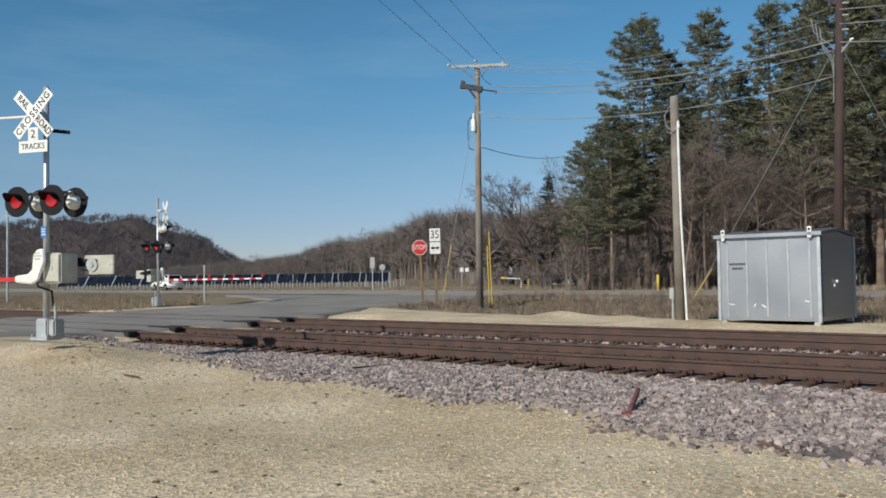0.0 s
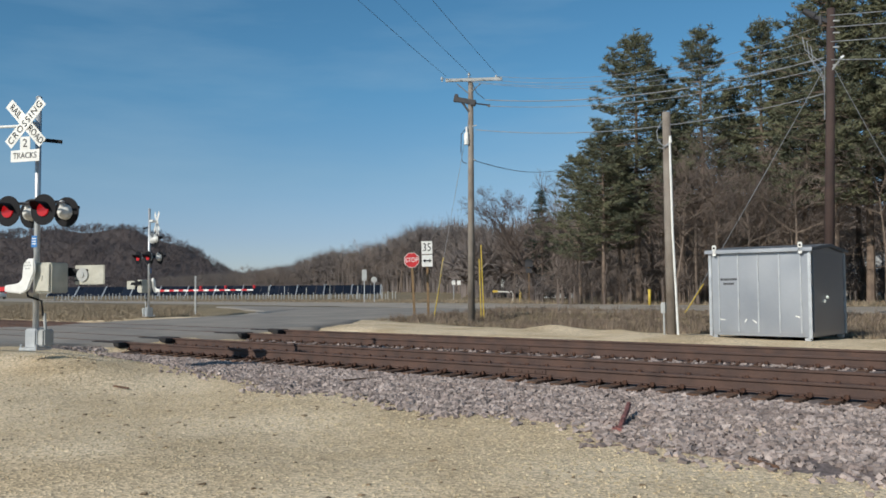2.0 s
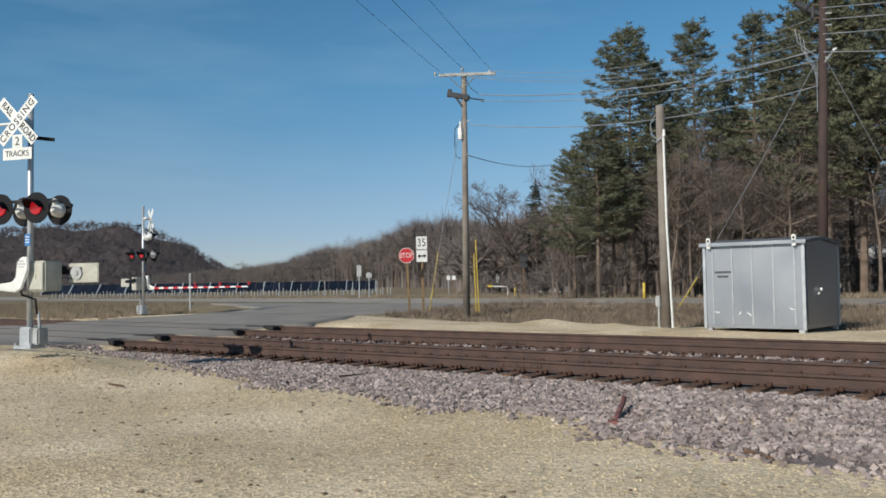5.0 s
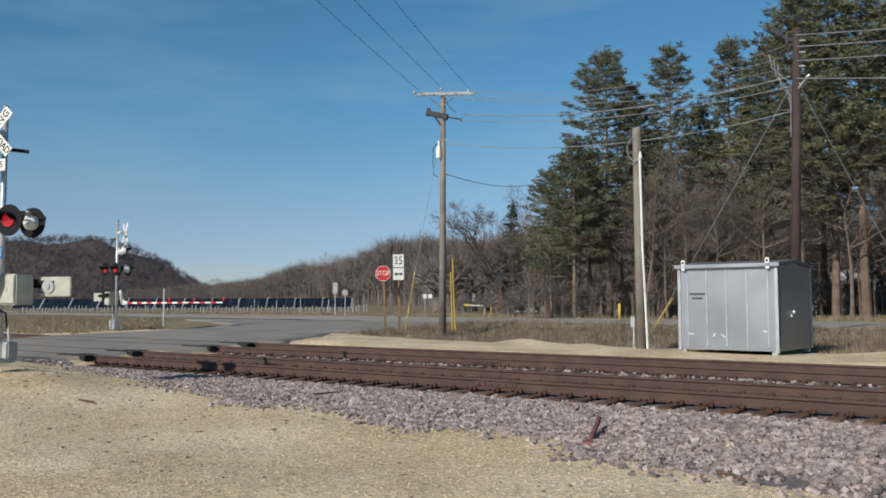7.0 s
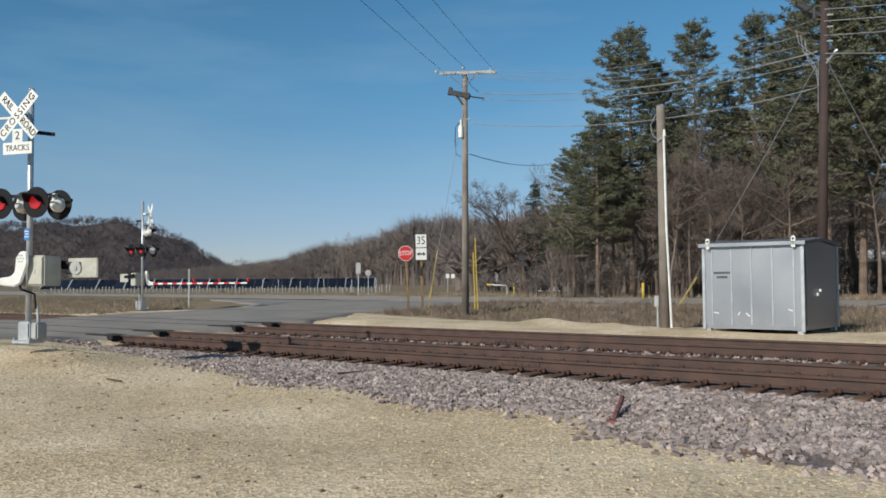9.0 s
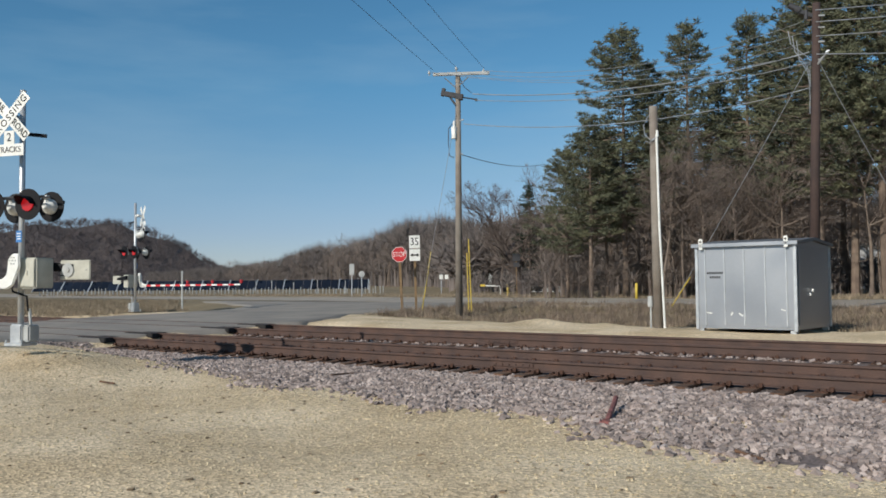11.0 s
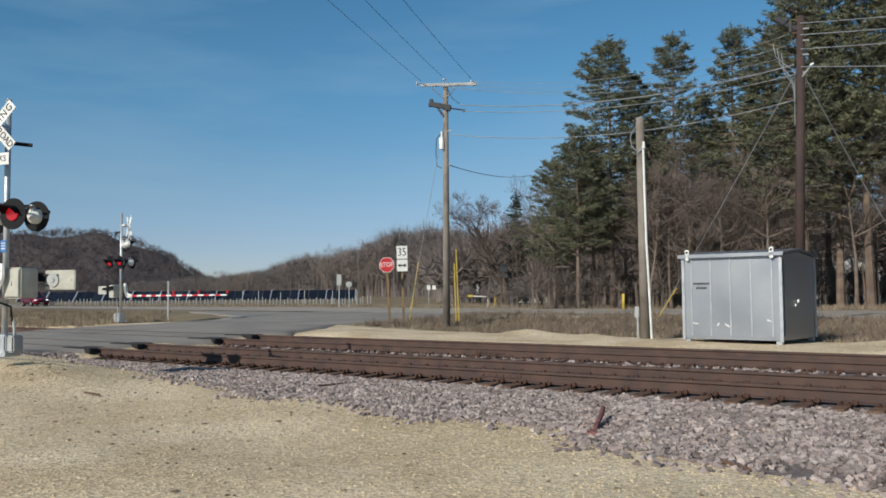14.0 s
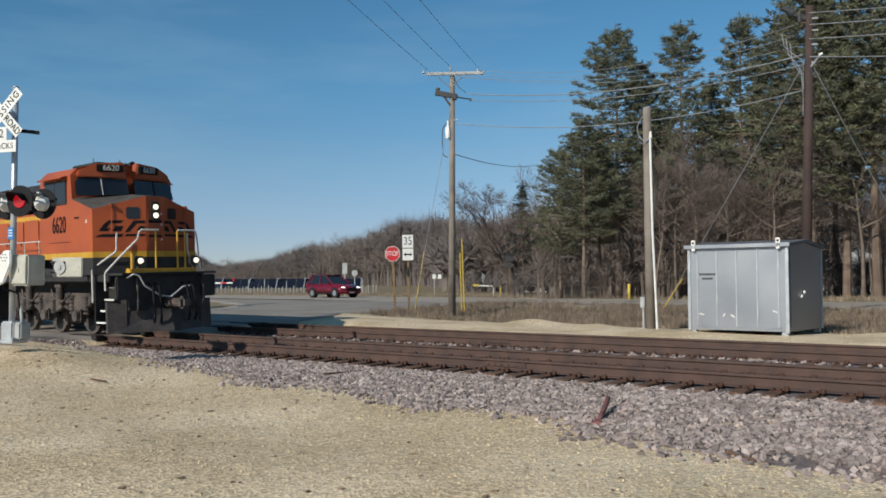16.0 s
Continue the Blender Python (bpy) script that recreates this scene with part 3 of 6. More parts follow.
def signal(m, arm, extra, label, plates=True, sign_turn=0):
    t = thing("crossing_signal", m, label, "railroad signal", "crossing signals")
    bm = B()
    rod(bm, (0, 0, 0.35), (0, 0, 5.22), 0.062, 0.058, 18)
    rod(bm, (0, 0, 5.22), (0, 0, 5.25), 0.066, 0.03, 18)
    part("mast", bm, M["galv"], t, "galvanised steel mast", True)
    bm = B()
    box(bm, (0, 0, 0.03), (0.44, 0.44, 0.06), bevel=0.01)
    box(bm, (0, 0, 0.24), (0.3, 0.3, 0.4), bevel=0.03)
    for sx in (-0.19, 0.19):
        for sy in (-0.19, 0.19):
            rod(bm, (sx, sy, 0.06), (sx, sy, 0.12), 0.02, n=6)
    part("base", bm, M["galv"], t, "cast grey base on bolts")
    bm = B()
    box(bm, (0.2, 0.05, 0.25), (0.2, 0.3, 0.34), bevel=0.03)
    rod(bm, (0.2, 0.05, 0.42), (0.17, 0.05, 0.75), 0.03)
    part("junction_case", bm, M["grey"], t, "small grey junction case")
    bm = B()
    pipe(bm, [(0.16, 0.02, 0.7), (0.14, 0, 1.0), (-0.1, -0.12, 1.1), (-0.14, -0.12, 1.3), (-0.1, -0.08, 1.42)], 0.022)
    part("cable", bm, M["black"], t, "black hanging cable")
    # signs
    zc = 4.62
    before = {o.name for o in t.children}
    for ang, txt in ((-45, "RAIL ROAD"), (45, "CROSSING")):
        bm = B()
        box(bm, (0, 0, 0), (1.22, 0.006, 0.229), bevel=0.0)
        bmesh.ops.transform(bm, matrix=pose(0, -0.35 - (0.008 if ang > 0 else 0), zc, 0, -ang, 0), verts=bm.verts)
        bl = part("crossbuck_blade", bm, M["white"], t, "white blade with black lettering")
        if txt == "RAIL ROAD":
            for q, off in (("RAIL", -0.36), ("ROAD", 0.36)):
                words("lettering", q, 0.2, pose(0, -0.355, zc, 0, -ang, 0) @ pose(off, 0, 0), M["black"], bl, squeeze=0.85)
        else:
            words("lettering", "CROSSING", 0.2, pose(0, -0.363, zc, 0, -ang, 0), M["black"], bl, squeeze=1.0)
    bm = B()
    box(bm, (0, -0.18, zc), (0.08, 0.34, 0.12))
    part("sign_bracket", bm, M["galv"], t)
    bm = B()
    box(bm, (0, -0.18, zc - 0.62), (0.08, 0.34, 0.06))
    part("sign_bracket", bm, M["galv"], t)
    bm = B()
    poly = [(-0.34, -0.25), (0.34, -0.25), (0.34, -0.01), (0.12, -0.01), (0.12, 0.26), (-0.12, 0.26), (-0.12, -0.01), (-0.34, -0.01)]
    slab(bm, [(a * 1.06, zc - 0.54 + b) for a, b in poly], 1, -0.36, -0.35)
    pl = part("track_count_sign", bm, M["white"], t, "white sign giving two tracks")
    words("lettering", "2", 0.24, pose(0, -0.362, zc - 0.42), M["wire_dark"], pl)
    words("lettering", "TRACKS", 0.17, pose(0, -0.362, zc - 0.67), M["wire_dark"], pl, squeeze=0.95)
    bm = B()
    box(bm, (0.24, 0.08, 4.31), (0.46, 0.06, 0.07), rot=(0, 6, 20))
    part("side_bracket", bm, M["black"], t, "dark side bracket")
    bm = B()
    rod(bm, (0, 0, zc + 0.02), (-2.2 if not extra else -0.5, -0.25 if not extra else -0.06, zc + 0.02), 0.03)
    box(bm, (-0.3, -0.03, zc), (0.5, 0.06, 0.1), bevel=0.01)
    part("side_tube", bm, M["white"], t, "pale tube reaching out behind the sign")
    if sign_turn:
        for ob in [o for o in t.children if o.name not in before]:
            for o in (ob, *ob.children):
                o.data.transform(pose(0, 0, 0, 0, 0, sign_turn))
    # lamps
    bm = B()
    rod(bm, (-0.62, -0.1, 3.02), (0.62, -0.1, 3.02), 0.022)
    rod(bm, (-0.62, 0.1, 3.02), (0.62, 0.1, 3.02), 0.022)
    box(bm, (0, 0, 3.02), (0.2, 0.3, 0.14), bevel=0.02)
    part("cross_bar", bm, M["wire_dark"], t, "steel bar carrying the lamps")
    for x in (-0.45, 0.45):
        lamp(t, x, -0.32, 2.84, -1)
        lamp(t, x, 0.32, 2.84, 1)
    if extra:
        bm = B()
        rod(bm, (-0.05, 0, 3.6), (-1.5, 0.45, 3.66), 0.035)
        box(bm, (-0.72, 0.2, 3.62), (0.2, 0.16, 0.3), rot=(0, 0, -17), bevel=0.02)
        part("side_bar", bm, M["galv"], t, "pale bracket arm")
        lamp(t, -0.9, 0.28, 3.64, -1, 0)
        lamp(t, -1.45, 0.42, 3.66, -1, -22)
    if plates:
        bm = B()
        box(bm, (0.0, -0.075, 2.22), (0.14, 0.008, 0.24))
        part("notice_plate", bm, M["blue"], t, "small blue notice plate")
        bm = B()
        for k in range(3):
            box(bm, (0.0, -0.081, 2.28 - 0.055 * k), (0.1, 0.004, 0.02))
        part("notice_text", bm, M["white"], t)
    # gate mechanism
    bm = B()
    box(bm, (0.33, 0.06, 1.47), (0.42, 0.5, 0.62), bevel=0.025)
    mech = part("gate_mechanism", bm, M["cream"], t, "cream gate mechanism case")
    bm = B()
    box(bm, (0.33, -0.2, 1.47), (0.36, 0.02, 0.55), bevel=0.008)
    box(bm, (0.33, -0.216, 1.47), (0.03, 0.015, 0.1))
    part("case_door", bm, M["cream"], mech)
    # pivot casting, arm, counterweight
    sec = [(0.24, 1.86), (0.08, 1.86), (-0.03, 1.75), (-0.06, 1.45), (-0.16, 1.36), (-0.5, 1.32), (-0.5, 1.19), (-0.06, 1.15), (0.09, 1.22), (0.26, 1.6)]
    bm = B()
    slab(bm, sec, 1, -0.34, -0.27, 0.02)
    part("pivot_arm", bm, M["white"], t, "white cast pivot arm")
    for k in range(7):
        bm = B()
        a = 2 * math.pi * k / 6
        rr = 0.07 if k < 6 else 0
        rod(bm, (0.1 + rr * math.cos(a), -0.36, 1.72 + rr * math.sin(a)), (0.1 + rr * math.cos(a), -0.34, 1.72 + rr * math.sin(a)), 0.014, n=8)
        part("pivot_bolt", bm, M["grey"], t)
    n = int(arm / 0.41)
    for k in range(n):
        bm = B()
        box(bm, (-0.5 - 0.205 - 0.41 * k, -0.305, 1.25), (0.41, 0.03, 0.09 - 0.0018 * k))
        part("gate_arm_stripe", bm, M["red"] if k % 2 == 0 else M["white"], t, "red stripe of the gate arm" if k % 2 == 0 else "white stripe of the gate arm")
    for k in (0.45, 0.7, 0.97):
        bm = B()
        box(bm, (-0.5 - arm * k, -0.305, 1.345), (0.1, 0.07, 0.07), bevel=0.012)
        disc(bm, (-0.5 - arm * k, -0.305, 1.40), (0, 1, 0), 0.055, 0.09, 14)
        part("arm_lamp", bm, M["red"], t, "small red lamp on the gate arm")
    bm = B()
    slab(bm, [(0.1, 1.56), (0.55, 1.50), (1.0, 1.52), (1.0, 1.66), (0.55, 1.68), (0.1, 1.74)], 1, 0.34, 0.40, 0.015)
    part("counterweight_arm", bm, M["black"], t, "dark counterweight arm")
    bm = B()
    box(bm, (1.02, 0.37, 1.53), (0.74, 0.035, 0.40), bevel=0.015)
    cw = part("counterweight", bm, M["cream"], t, "pale grey counterweight plate")
    bm = B()
    disc(bm, (0.86, 0.335, 1.53), (0, 1, 0), 0.14, 0.02, 22)
    disc(bm, (0.86, 0.33, 1.53), (0, 1, 0), 0.05, 0.05, 14)
    part("adjuster", bm, M["grey"], cw, "round adjusting bolt")
    for z in (1.64, 1.5, 1.42):
        bm = B()
        box(bm, (0.78, 0.345, z), (0.3, 0.02, 0.025))
        part("slot", bm, M["wire_dark"], cw, "dark slot in the plate")
    bm = B()
    rod(bm, (1.3, 0.36, 1.53), (1.3, 0.34, 1.53), 0.015, n=8)
    part("plate_bolt", bm, M["grey"], cw)
    return t


signal(pose(-17.78, 8.56, 0.26, 0, 0, 21), 6.5, False, "galvanised crossing signal with red flashers and lowered gate arm")
signal(pose(-37.68, 23.62, 0.24, 0, 0, 178), 7.7, True, "far crossing signal with side flashers and lowered striped gate", True, -16)


# ---- poles and wires ----
def insulator(bm, p, s=1.0):
    x, y, z = p
    rod(bm, (x, y, z), (x, y, z + 0.1 * s), 0.02 * s, n=8)
    rod(bm, (x, y, z + 0.08 * s), (x, y, z + 0.13 * s), 0.06 * s, 0.045 * s, 10)
    rod(bm, (x, y, z + 0.13 * s), (x, y, z + 0.2 * s), 0.045 * s, 0.02 * s, 10)


def utility_pole():
    t = thing("utility_pole", pose(-22.2, 29.05, 0.0, -0.2, 0.2, 0), "weathered grey utility pole with wooden crossarm", "utility pole")
    bm = B()
    rod(bm, (0, 0, -0.3), (0, 0, 10.4), 0.16, 0.105, 16)
    part("pole", bm, M["pole"], t, smooth=True)
    d = Vector((0.85, 0.53, 0))
    bm = B()
    box(bm, (0.2, -0.04, 10.3), (2.4, 0.1, 0.13), rot=(0, 0, 32), bevel=0.01)
    part("crossarm", bm, M["grey"], t, "pale weathered wooden crossarm")
    for s in (-1, 1):
        bm = B()
        rod(bm, (s * 0.5 * d.x, s * 0.5 * d.y - 0.12, 10.15), (0, -0.1, 9.7), 0.02, n=6)
        part("brace", bm, M["pole"], t)
    for k in (-1.15, 1.15, 0.0):
        bm = B()
        insulator(bm, (k * d.x, k * d.y - 0.12, 10.26 if k else 10.4), 1.1)
        part("insulator", bm, M["grey"], t)
    bm = B()
    box(bm, (-0.18, -0.2, 9.42), (0.78, 0.12, 0.22), rot=(0, 12, 32), bevel=0.02)
    box(bm, (-0.5, -0.38, 9.55), (0.16, 0.16, 0.34), rot=(0, 12, 32), bevel=0.02)
    box(bm, (0.14, 0.0, 9.32), (0.22, 0.2, 0.26), rot=(0, 12, 32), bevel=0.03)
    rod(bm, (-0.35 * d.x, -0.24, 9.4), (-0.02, -0.1, 8.95), 0.045, n=6)
    rod(bm, (0.1, -0.05, 9.32), (0.78 * d.x, 0.78 * d.y, 9.22), 0.03, n=8)
    rod(bm, (0.72 * d.x, 0.72 * d.y, 9.2), (0.82 * d.x, 0.82 * d.y, 9.2), 0.06, n=8)
    pipe(bm, [(0.1, 0.0, 10.15), (0.25, 0.1, 9.75), (0.5, 0.3, 9.5)], 0.014)
    part("lower_arm", bm, M["wire_dark"], t, "short dark lower bracket")
    bm = B()
    box(bm, (-0.08, -0.18, 7.9), (0.2, 0.16, 0.3), bevel=0.02)
    rod(bm, (-0.08, -0.18, 7.55), (-0.08, -0.18, 7.78), 0.11, n=14)
    rod(bm, (-0.08, -0.18, 8.05), (-0.08, -0.18, 8.3), 0.05, n=10)
    part("equipment_can", bm, M["white"], t, "white equipment can")
    bm = B()
    pipe(bm, [(-0.15, -0.2, 8.2), (-0.32, -0.25, 8.0), (-0.34, -0.25, 7.3), (-0.3, -0.22, 6.85), (-0.12, -0.15, 6.75)], 0.018)
    part("drop_cable", bm, M["wire_dark"], t)
    bm = B()
    rod(bm, (0.15, -0.1, 8.3), (0.3, 0, 8.35), 0.025, n=8)
    rod(bm, (0.15, -0.05, 6.9), (0.24, 0, 6.88), 0.03, n=8)
    part("side_hook", bm, M["grey"], t)
    return t


def stub_pole():
    t = thing("stub_pole", pose(-11.09, 24.27, 0.0, 0, -0.4, 0), "short weathered wooden pole with white conduit", "utility pole")
    bm = B()
    rod(bm, (0, 0, -0.3), (0, 0, 6.7), 0.155, 0.12, 16)
    part("pole", bm, M["pole"], t, smooth=True)
    bm = B()
    pipe(bm, [(0.24, -0.1, 0.0), (0.2, -0.1, 1.5), (0.15, -0.1, 3.0), (0.13, -0.1, 5.75), (0.16, -0.1, 5.85)], 0.035)
    part("conduit", bm, M["white"], t, "white plastic conduit")
    bm = B()
    rod(bm, (0.15, -0.1, 5.75), (0.15, -0.1, 5.95), 0.055, 0.03, 10)
    part("weatherhead", bm, M["white"], t)
    bm = B()
    pipe(bm, [(0.13, -0.12, 5.75), (-0.02, -0.2, 5.65), (-0.22, -0.15, 5.85), (-0.3, -0.05, 6.15), (-0.22, 0, 6.35), (-0.1, 0, 6.5)], 0.014)
    pipe(bm, [(0.13, -0.12, 5.72), (-0.05, -0.22, 5.58), (-0.2, -0.16, 5.66)], 0.014)
    part("service_loop", bm, M["wire"], t)
    bm = B()
    box(bm, (-0.19, -0.1, 0.85), (0.14, 0.14, 0.32), bevel=0.015)
    rod(bm, (-0.19, -0.1, 0.0), (-0.19, -0.1, 0.7), 0.03)
    part("meter_box", bm, M["grey"], t, "small grey meter box")


def dark_pole():
    t = thing("dark_utility_pole", pose(-9.05, 32.87, -0.15, -0.3, 1.75, 0), "dark creosoted utility pole with transformer arms", "utility pole")
    bm = B()
    rod(bm, (0, 0, -0.3), (0, 0, 11.65), 0.19, 0.14, 16)
    part("pole", bm, M["darkpole"], t, smooth=True)
    bm = B()
    box(bm, (-0.36, -0.2, 11.3), (0.72, 0.1, 0.14), rot=(0, 22, 30), bevel=0.01)
    rod(bm, (-0.85, -0.42, 11.62), (-0.5, -0.26, 11.4), 0.1, 0.13, 12)
    rod(bm, (-0.3, -0.2, 11.05), (-0.3, -0.2, 11.4), 0.07, 0.05, 10)
    part("cutout", bm, M["wire_dark"], t, "dark cutout fuse")
    for z in (11.15, 10.72, 10.2, 9.55):
        bm = B()
        rod(bm, (0.1, -0.1, z), (0.3, -0.02, z), 0.035, n=8)
        part("wire_hook", bm, M["grey"], t)
    bm = B()
    rod(bm, (0, -0.05, 9.3), (0.42, -0.2, 9.75), 0.04, n=8)
    box(bm, (0.46, -0.22, 9.78), (0.12, 0.08, 0.06), rot=(0, -20, 0), bevel=0.01)
    part("lamp_arm", bm, M["galv"], t)
    for k in range(3):
        bm = B()
        a = -0.5 + 0.15 * k
        pipe(bm, [(a - 0.4, -0.3, 10.7 - 0.2 * k), (a - 0.3, -0.3, 10.2 - 0.3 * k), (a, -0.25, 9.9 - 0.4 * k), (-0.15, -0.2, 9.6 - 0.5 * k), (-0.14, -0.18, 8.6 - 0.5 * k)], 0.016)
        part("drop_cable", bm, M["wire"], t)
    return t


UP, _, DP = utility_pole(), stub_pole(), dark_pole()
copy_thing(UP, pose(-1.6, -14.2, 0.0, 0, 0, 0))
copy_thing(DP, pose(9.0, 38.0, 0.6, 0, 0, 0))


def wire(a, b, sag, r, material, label="weathered overhead cable strung between poles", name="overhead_wire"):
    a, b = Vector(a), Vector(b)
    pts = []
    for k in range(25):
        u = k / 24
        p = a.lerp(b, u)
        p.z -= sag * 4 * u * (1 - u)
        pts.append(p)
    ob = part(name, pipe(B(), pts, r, 6), material)
    tagged(ob, label, "cable", "overhead wires")


P1, P3 = Vector((-22.1, 28.9, 0)), Vector((-8.85, 32.6, 0))
dd = Vector((0.85, 0.53, 0))
for k in (-1.06, 0.0, 1.1):
    a = P1 + k * dd + Vector((0.02, 0.1, 10.5))
    wire(a, a + Vector((20.5, -43.3, 0.0)), 0.5, 0.0075, M["wire_dark"], "thin dark line running overhead from the pole")
PE = Vector((-8.93, 32.75, 0))
wire(P1 + Vector((0.55, 0.4, 9.42)), PE + Vector((0, 0, 9.7)), 0.55, 0.02, M["wire"])
wire(P1 + Vector((0.6, 0.45, 9.16)), PE + Vector((0, 0, 9.33)), 0.5, 0.014, M["wire"])
wire(P1 + Vector((0.25, 0.15, 8.15)), PE + Vector((0, 0, 8.4)), 0.62, 0.016, M["wire"])
wire(P1 + Vector((0.2, 0.0, 6.85)), (-31.48, 51.08, 9.6), 0.3, 0.016, M["wire_dark"], "dark cable sagging towards the woods")
for k in range(4):
    wire(P3 + Vector((0.2, 0.0, (11.15, 10.72, 10.2, 9.55)[k])), (8.95, 38.0, (11.5, 11.1, 10.6, 8.9)[k]), 0.3, 0.018, M["wire"])
    wire(P3 + Vector((-0.3, 0.0, (10.8, 10.4, 10.0, 9.6)[k])), P1 + dd * (1.1, 0.5, -0.4, -1.1)[k] + Vector((0, 0, (10.4, 10.3, 10.3, 10.4)[k])), 0.7, 0.008, M["wire"], "thin line crossing in front of the pines")
wire(PE + Vector((-0.05, 0.1, 9.3)), (-15.6, 35.2, 0.2), 0.05, 0.014, M["wire"], "steel guy wire anchored beside the road", "guy_wire")
wire(PE + Vector((0.3, 0.1, 9.3)), (-5.3, 38.0, 0.3), 0.05, 0.014, M["wire"], "steel guy wire anchored beside the road", "guy_wire")
wire(P1 + Vector((-0.05, 0, 8.6)), (-24.4, 29.2, 0.35), 0.0, 0.01, M["wire"], "steel guy wire with yellow guard", "guy_wire")


# ---- signal house ----
def bungalow():
    t = thing("signal_house", pose(-6.86, 23.43, 0.04, 0, 0, -2.5), "bare aluminium signal house with ribbed panels and flat roof", "equipment shed")
    W, D, H = 2.76, 2.75, 2.35  # local: x from -W to 0, y from 0 to D
    bm = B()
    box(bm, (-W / 2, D / 2, H / 2 + 0.06), (W - 0.06, D - 0.06, H - 0.06), bevel=0.01)
    part("body", bm, M["alu"], t)
    xs = [0.0, 0.27, 0.82, 1.37, 1.94, 2.5, W]
    for i in range(6):
        bm = B()
        x0, x1 = -W + xs[i] + 0.004, -W + xs[i + 1] - 0.004
        box(bm, ((x0 + x1) / 2, 0.022, H / 2 + 0.08), (x1 - x0, 0.018, H - 0.2), bevel=0.004)
        part("wall_panel", bm, M["alu"], t)
        if i:
            bm = B()
            box(bm, (-W + xs[i], 0.004, H / 2 + 0.08), (0.035, 0.03, H - 0.2), bevel=0.008)
            part("panel_rib", bm, M["galv"], t)
    for x in (-W + 0.03, -0.03):
        bm = B()
        box(bm, (x, 0.0, H / 2 + 0.03), (0.085, 0.05, H - 0.06), bevel=0.008)
        part("corner_post", bm, M["galv"], t)
    bm = B()
    box(bm, (0.0, D - 0.04, H / 2 + 0.05), (0.05, 0.08, H - 0.08), bevel=0.008)
    part("corner_post", bm, M["galv"], t)
    bm = B()
    box(bm, (-0.01, D / 2, H / 2 + 0.08), (0.03, D - 0.35, H - 0.26), bevel=0.008)
    dr = part("door", bm, M["alu"], t, "plain metal end door")
    bm = B()
    box(bm, (0.03, 0.95, 1.02), (0.05, 0.12, 0.08), bevel=0.01)
    disc(bm, (0.05, 1.1, 1.12), (1, 0, 0), 0.045, 0.05, 12)
    part("latch", bm, M["white"], dr, "bright padlocked latch")
    bm = B()
    z = H + 0.06
    ridge_z = z + 0.11
    slab(bm, [(-0.1, z - 0.07), (-0.1, z + 0.01), (D / 2, ridge_z + 0.04), (D + 0.1, z + 0.01), (D + 0.1, z - 0.07), (D / 2, ridge_z - 0.04)], 0, -W - 0.08, 0.07)
    part("roof", bm, M["roofing"], t, "low gabled metal roof sheet")
    bm = B()
    box(bm, (-W / 2, -0.105, z - 0.03), (W + 0.16, 0.02, 0.1), bevel=0.004)
    part("eave_trim", bm, M["alu"], t, "bright metal eave trim")
    for x in (-W + 0.02, -0.02):
        bm = B()
        slab(bm, [(0.04, z - 0.12), (D - 0.04, z - 0.12), (D - 0.04, z - 0.08), (D / 2, ridge_z - 0.06), (0.04, z - 0.08)], 0, x - 0.015, x + 0.015)
        part("gable", bm, M["alu"], t)
    for x in (-W + 0.2, -0.22):
        bm = B()
        slab(bm, [(x - 0.05, z - 0.14), (x + 0.05, z - 0.14), (x + 0.06, z + 0.13), (x + 0.03, z + 0.16), (x - 0.03, z + 0.16), (x - 0.06, z + 0.13)], 1, -0.115, -0.085, 0.006)
        lg = part("lifting_lug", bm, M["white"], t, "pale lifting lug")
        bm = B()
        disc(bm, (x, -0.12, z + 0.08), (0, 1, 0), 0.03, 0.012, 12)
        part("lug_hole", bm, M["black"], lg)
    for x in (-W + 0.12, -0.12):
        for y in (0.1, D - 0.1):
            bm = B()
            box(bm, (x, y, 0.03), (0.16, 0.14, 0.1), bevel=0.01)
            part("foot", bm, M["galv"], t)
    # two lines of stencilled writing that cannot be read
    for z, n, x0 in ((1.62, 9, -2.42), (1.50, 6, -2.34)):
        for k in range(n):
            bm = B()
            box(bm, (x0 + 0.052 * k, 0.010, z), (0.04, 0.006, 0.06))
            part("stencil_bar", bm, M["wire_dark"], t, "dark stencilled mark")
    for x, z, w, r in ((-2.4, 0.52, 0.16, 8), (-1.75, 0.5, 0.1, -60), (-1.5, 0.48, 0.14, 35), (-0.36, 0.62, 0.12, 20)):
        bm = B()
        box(bm, (x, 0.010, z), (w, 0.004, 0.03), rot=(0, r, 0))
        part("scuff", bm, M["white"], t, "bright scuffed patch")


bungalow()


# ---- signs and posts ----
def sign_post(x, y, z, h, lean=0.0, name="stop_sign", label="", category="sign", w=0.1, material="post"):
    t = thing(name, pose(x, y, z, 0, lean, 38), label, category)
    bm = B()
    box(bm, (0, 0, h / 2 - 0.1), (w, w, h + 0.2), bevel=0.008)
    part("post", bm, M[material], t)
    return t


t = sign_post(-25.03, 28.66, 0.42, 2.35, -2.6, "stop_sign", "red octagonal stop sign on a wooden post")
bm = B()
oc = [(0.35 * math.cos(radians(22.5 + 45 * k)), 2.32 + 0.35 * math.sin(radians(22.5 + 45 * k))) for k in range(8)]
slab(bm, oc, 1, -0.068, -0.062)
pl = part("border_plate", bm, M["white"], t, "white border")
bm = B()
slab(bm, [(a * 0.94, 2.32 + (b - 2.32) * 0.94) for a, b in oc], 1, -0.073, -0.0685)
part("red_plate", bm, M["red"], t, "red sign face")
words("lettering", "STOP", 0.29, pose(0, -0.078, 2.32), M["white"], t, squeeze=0.82)
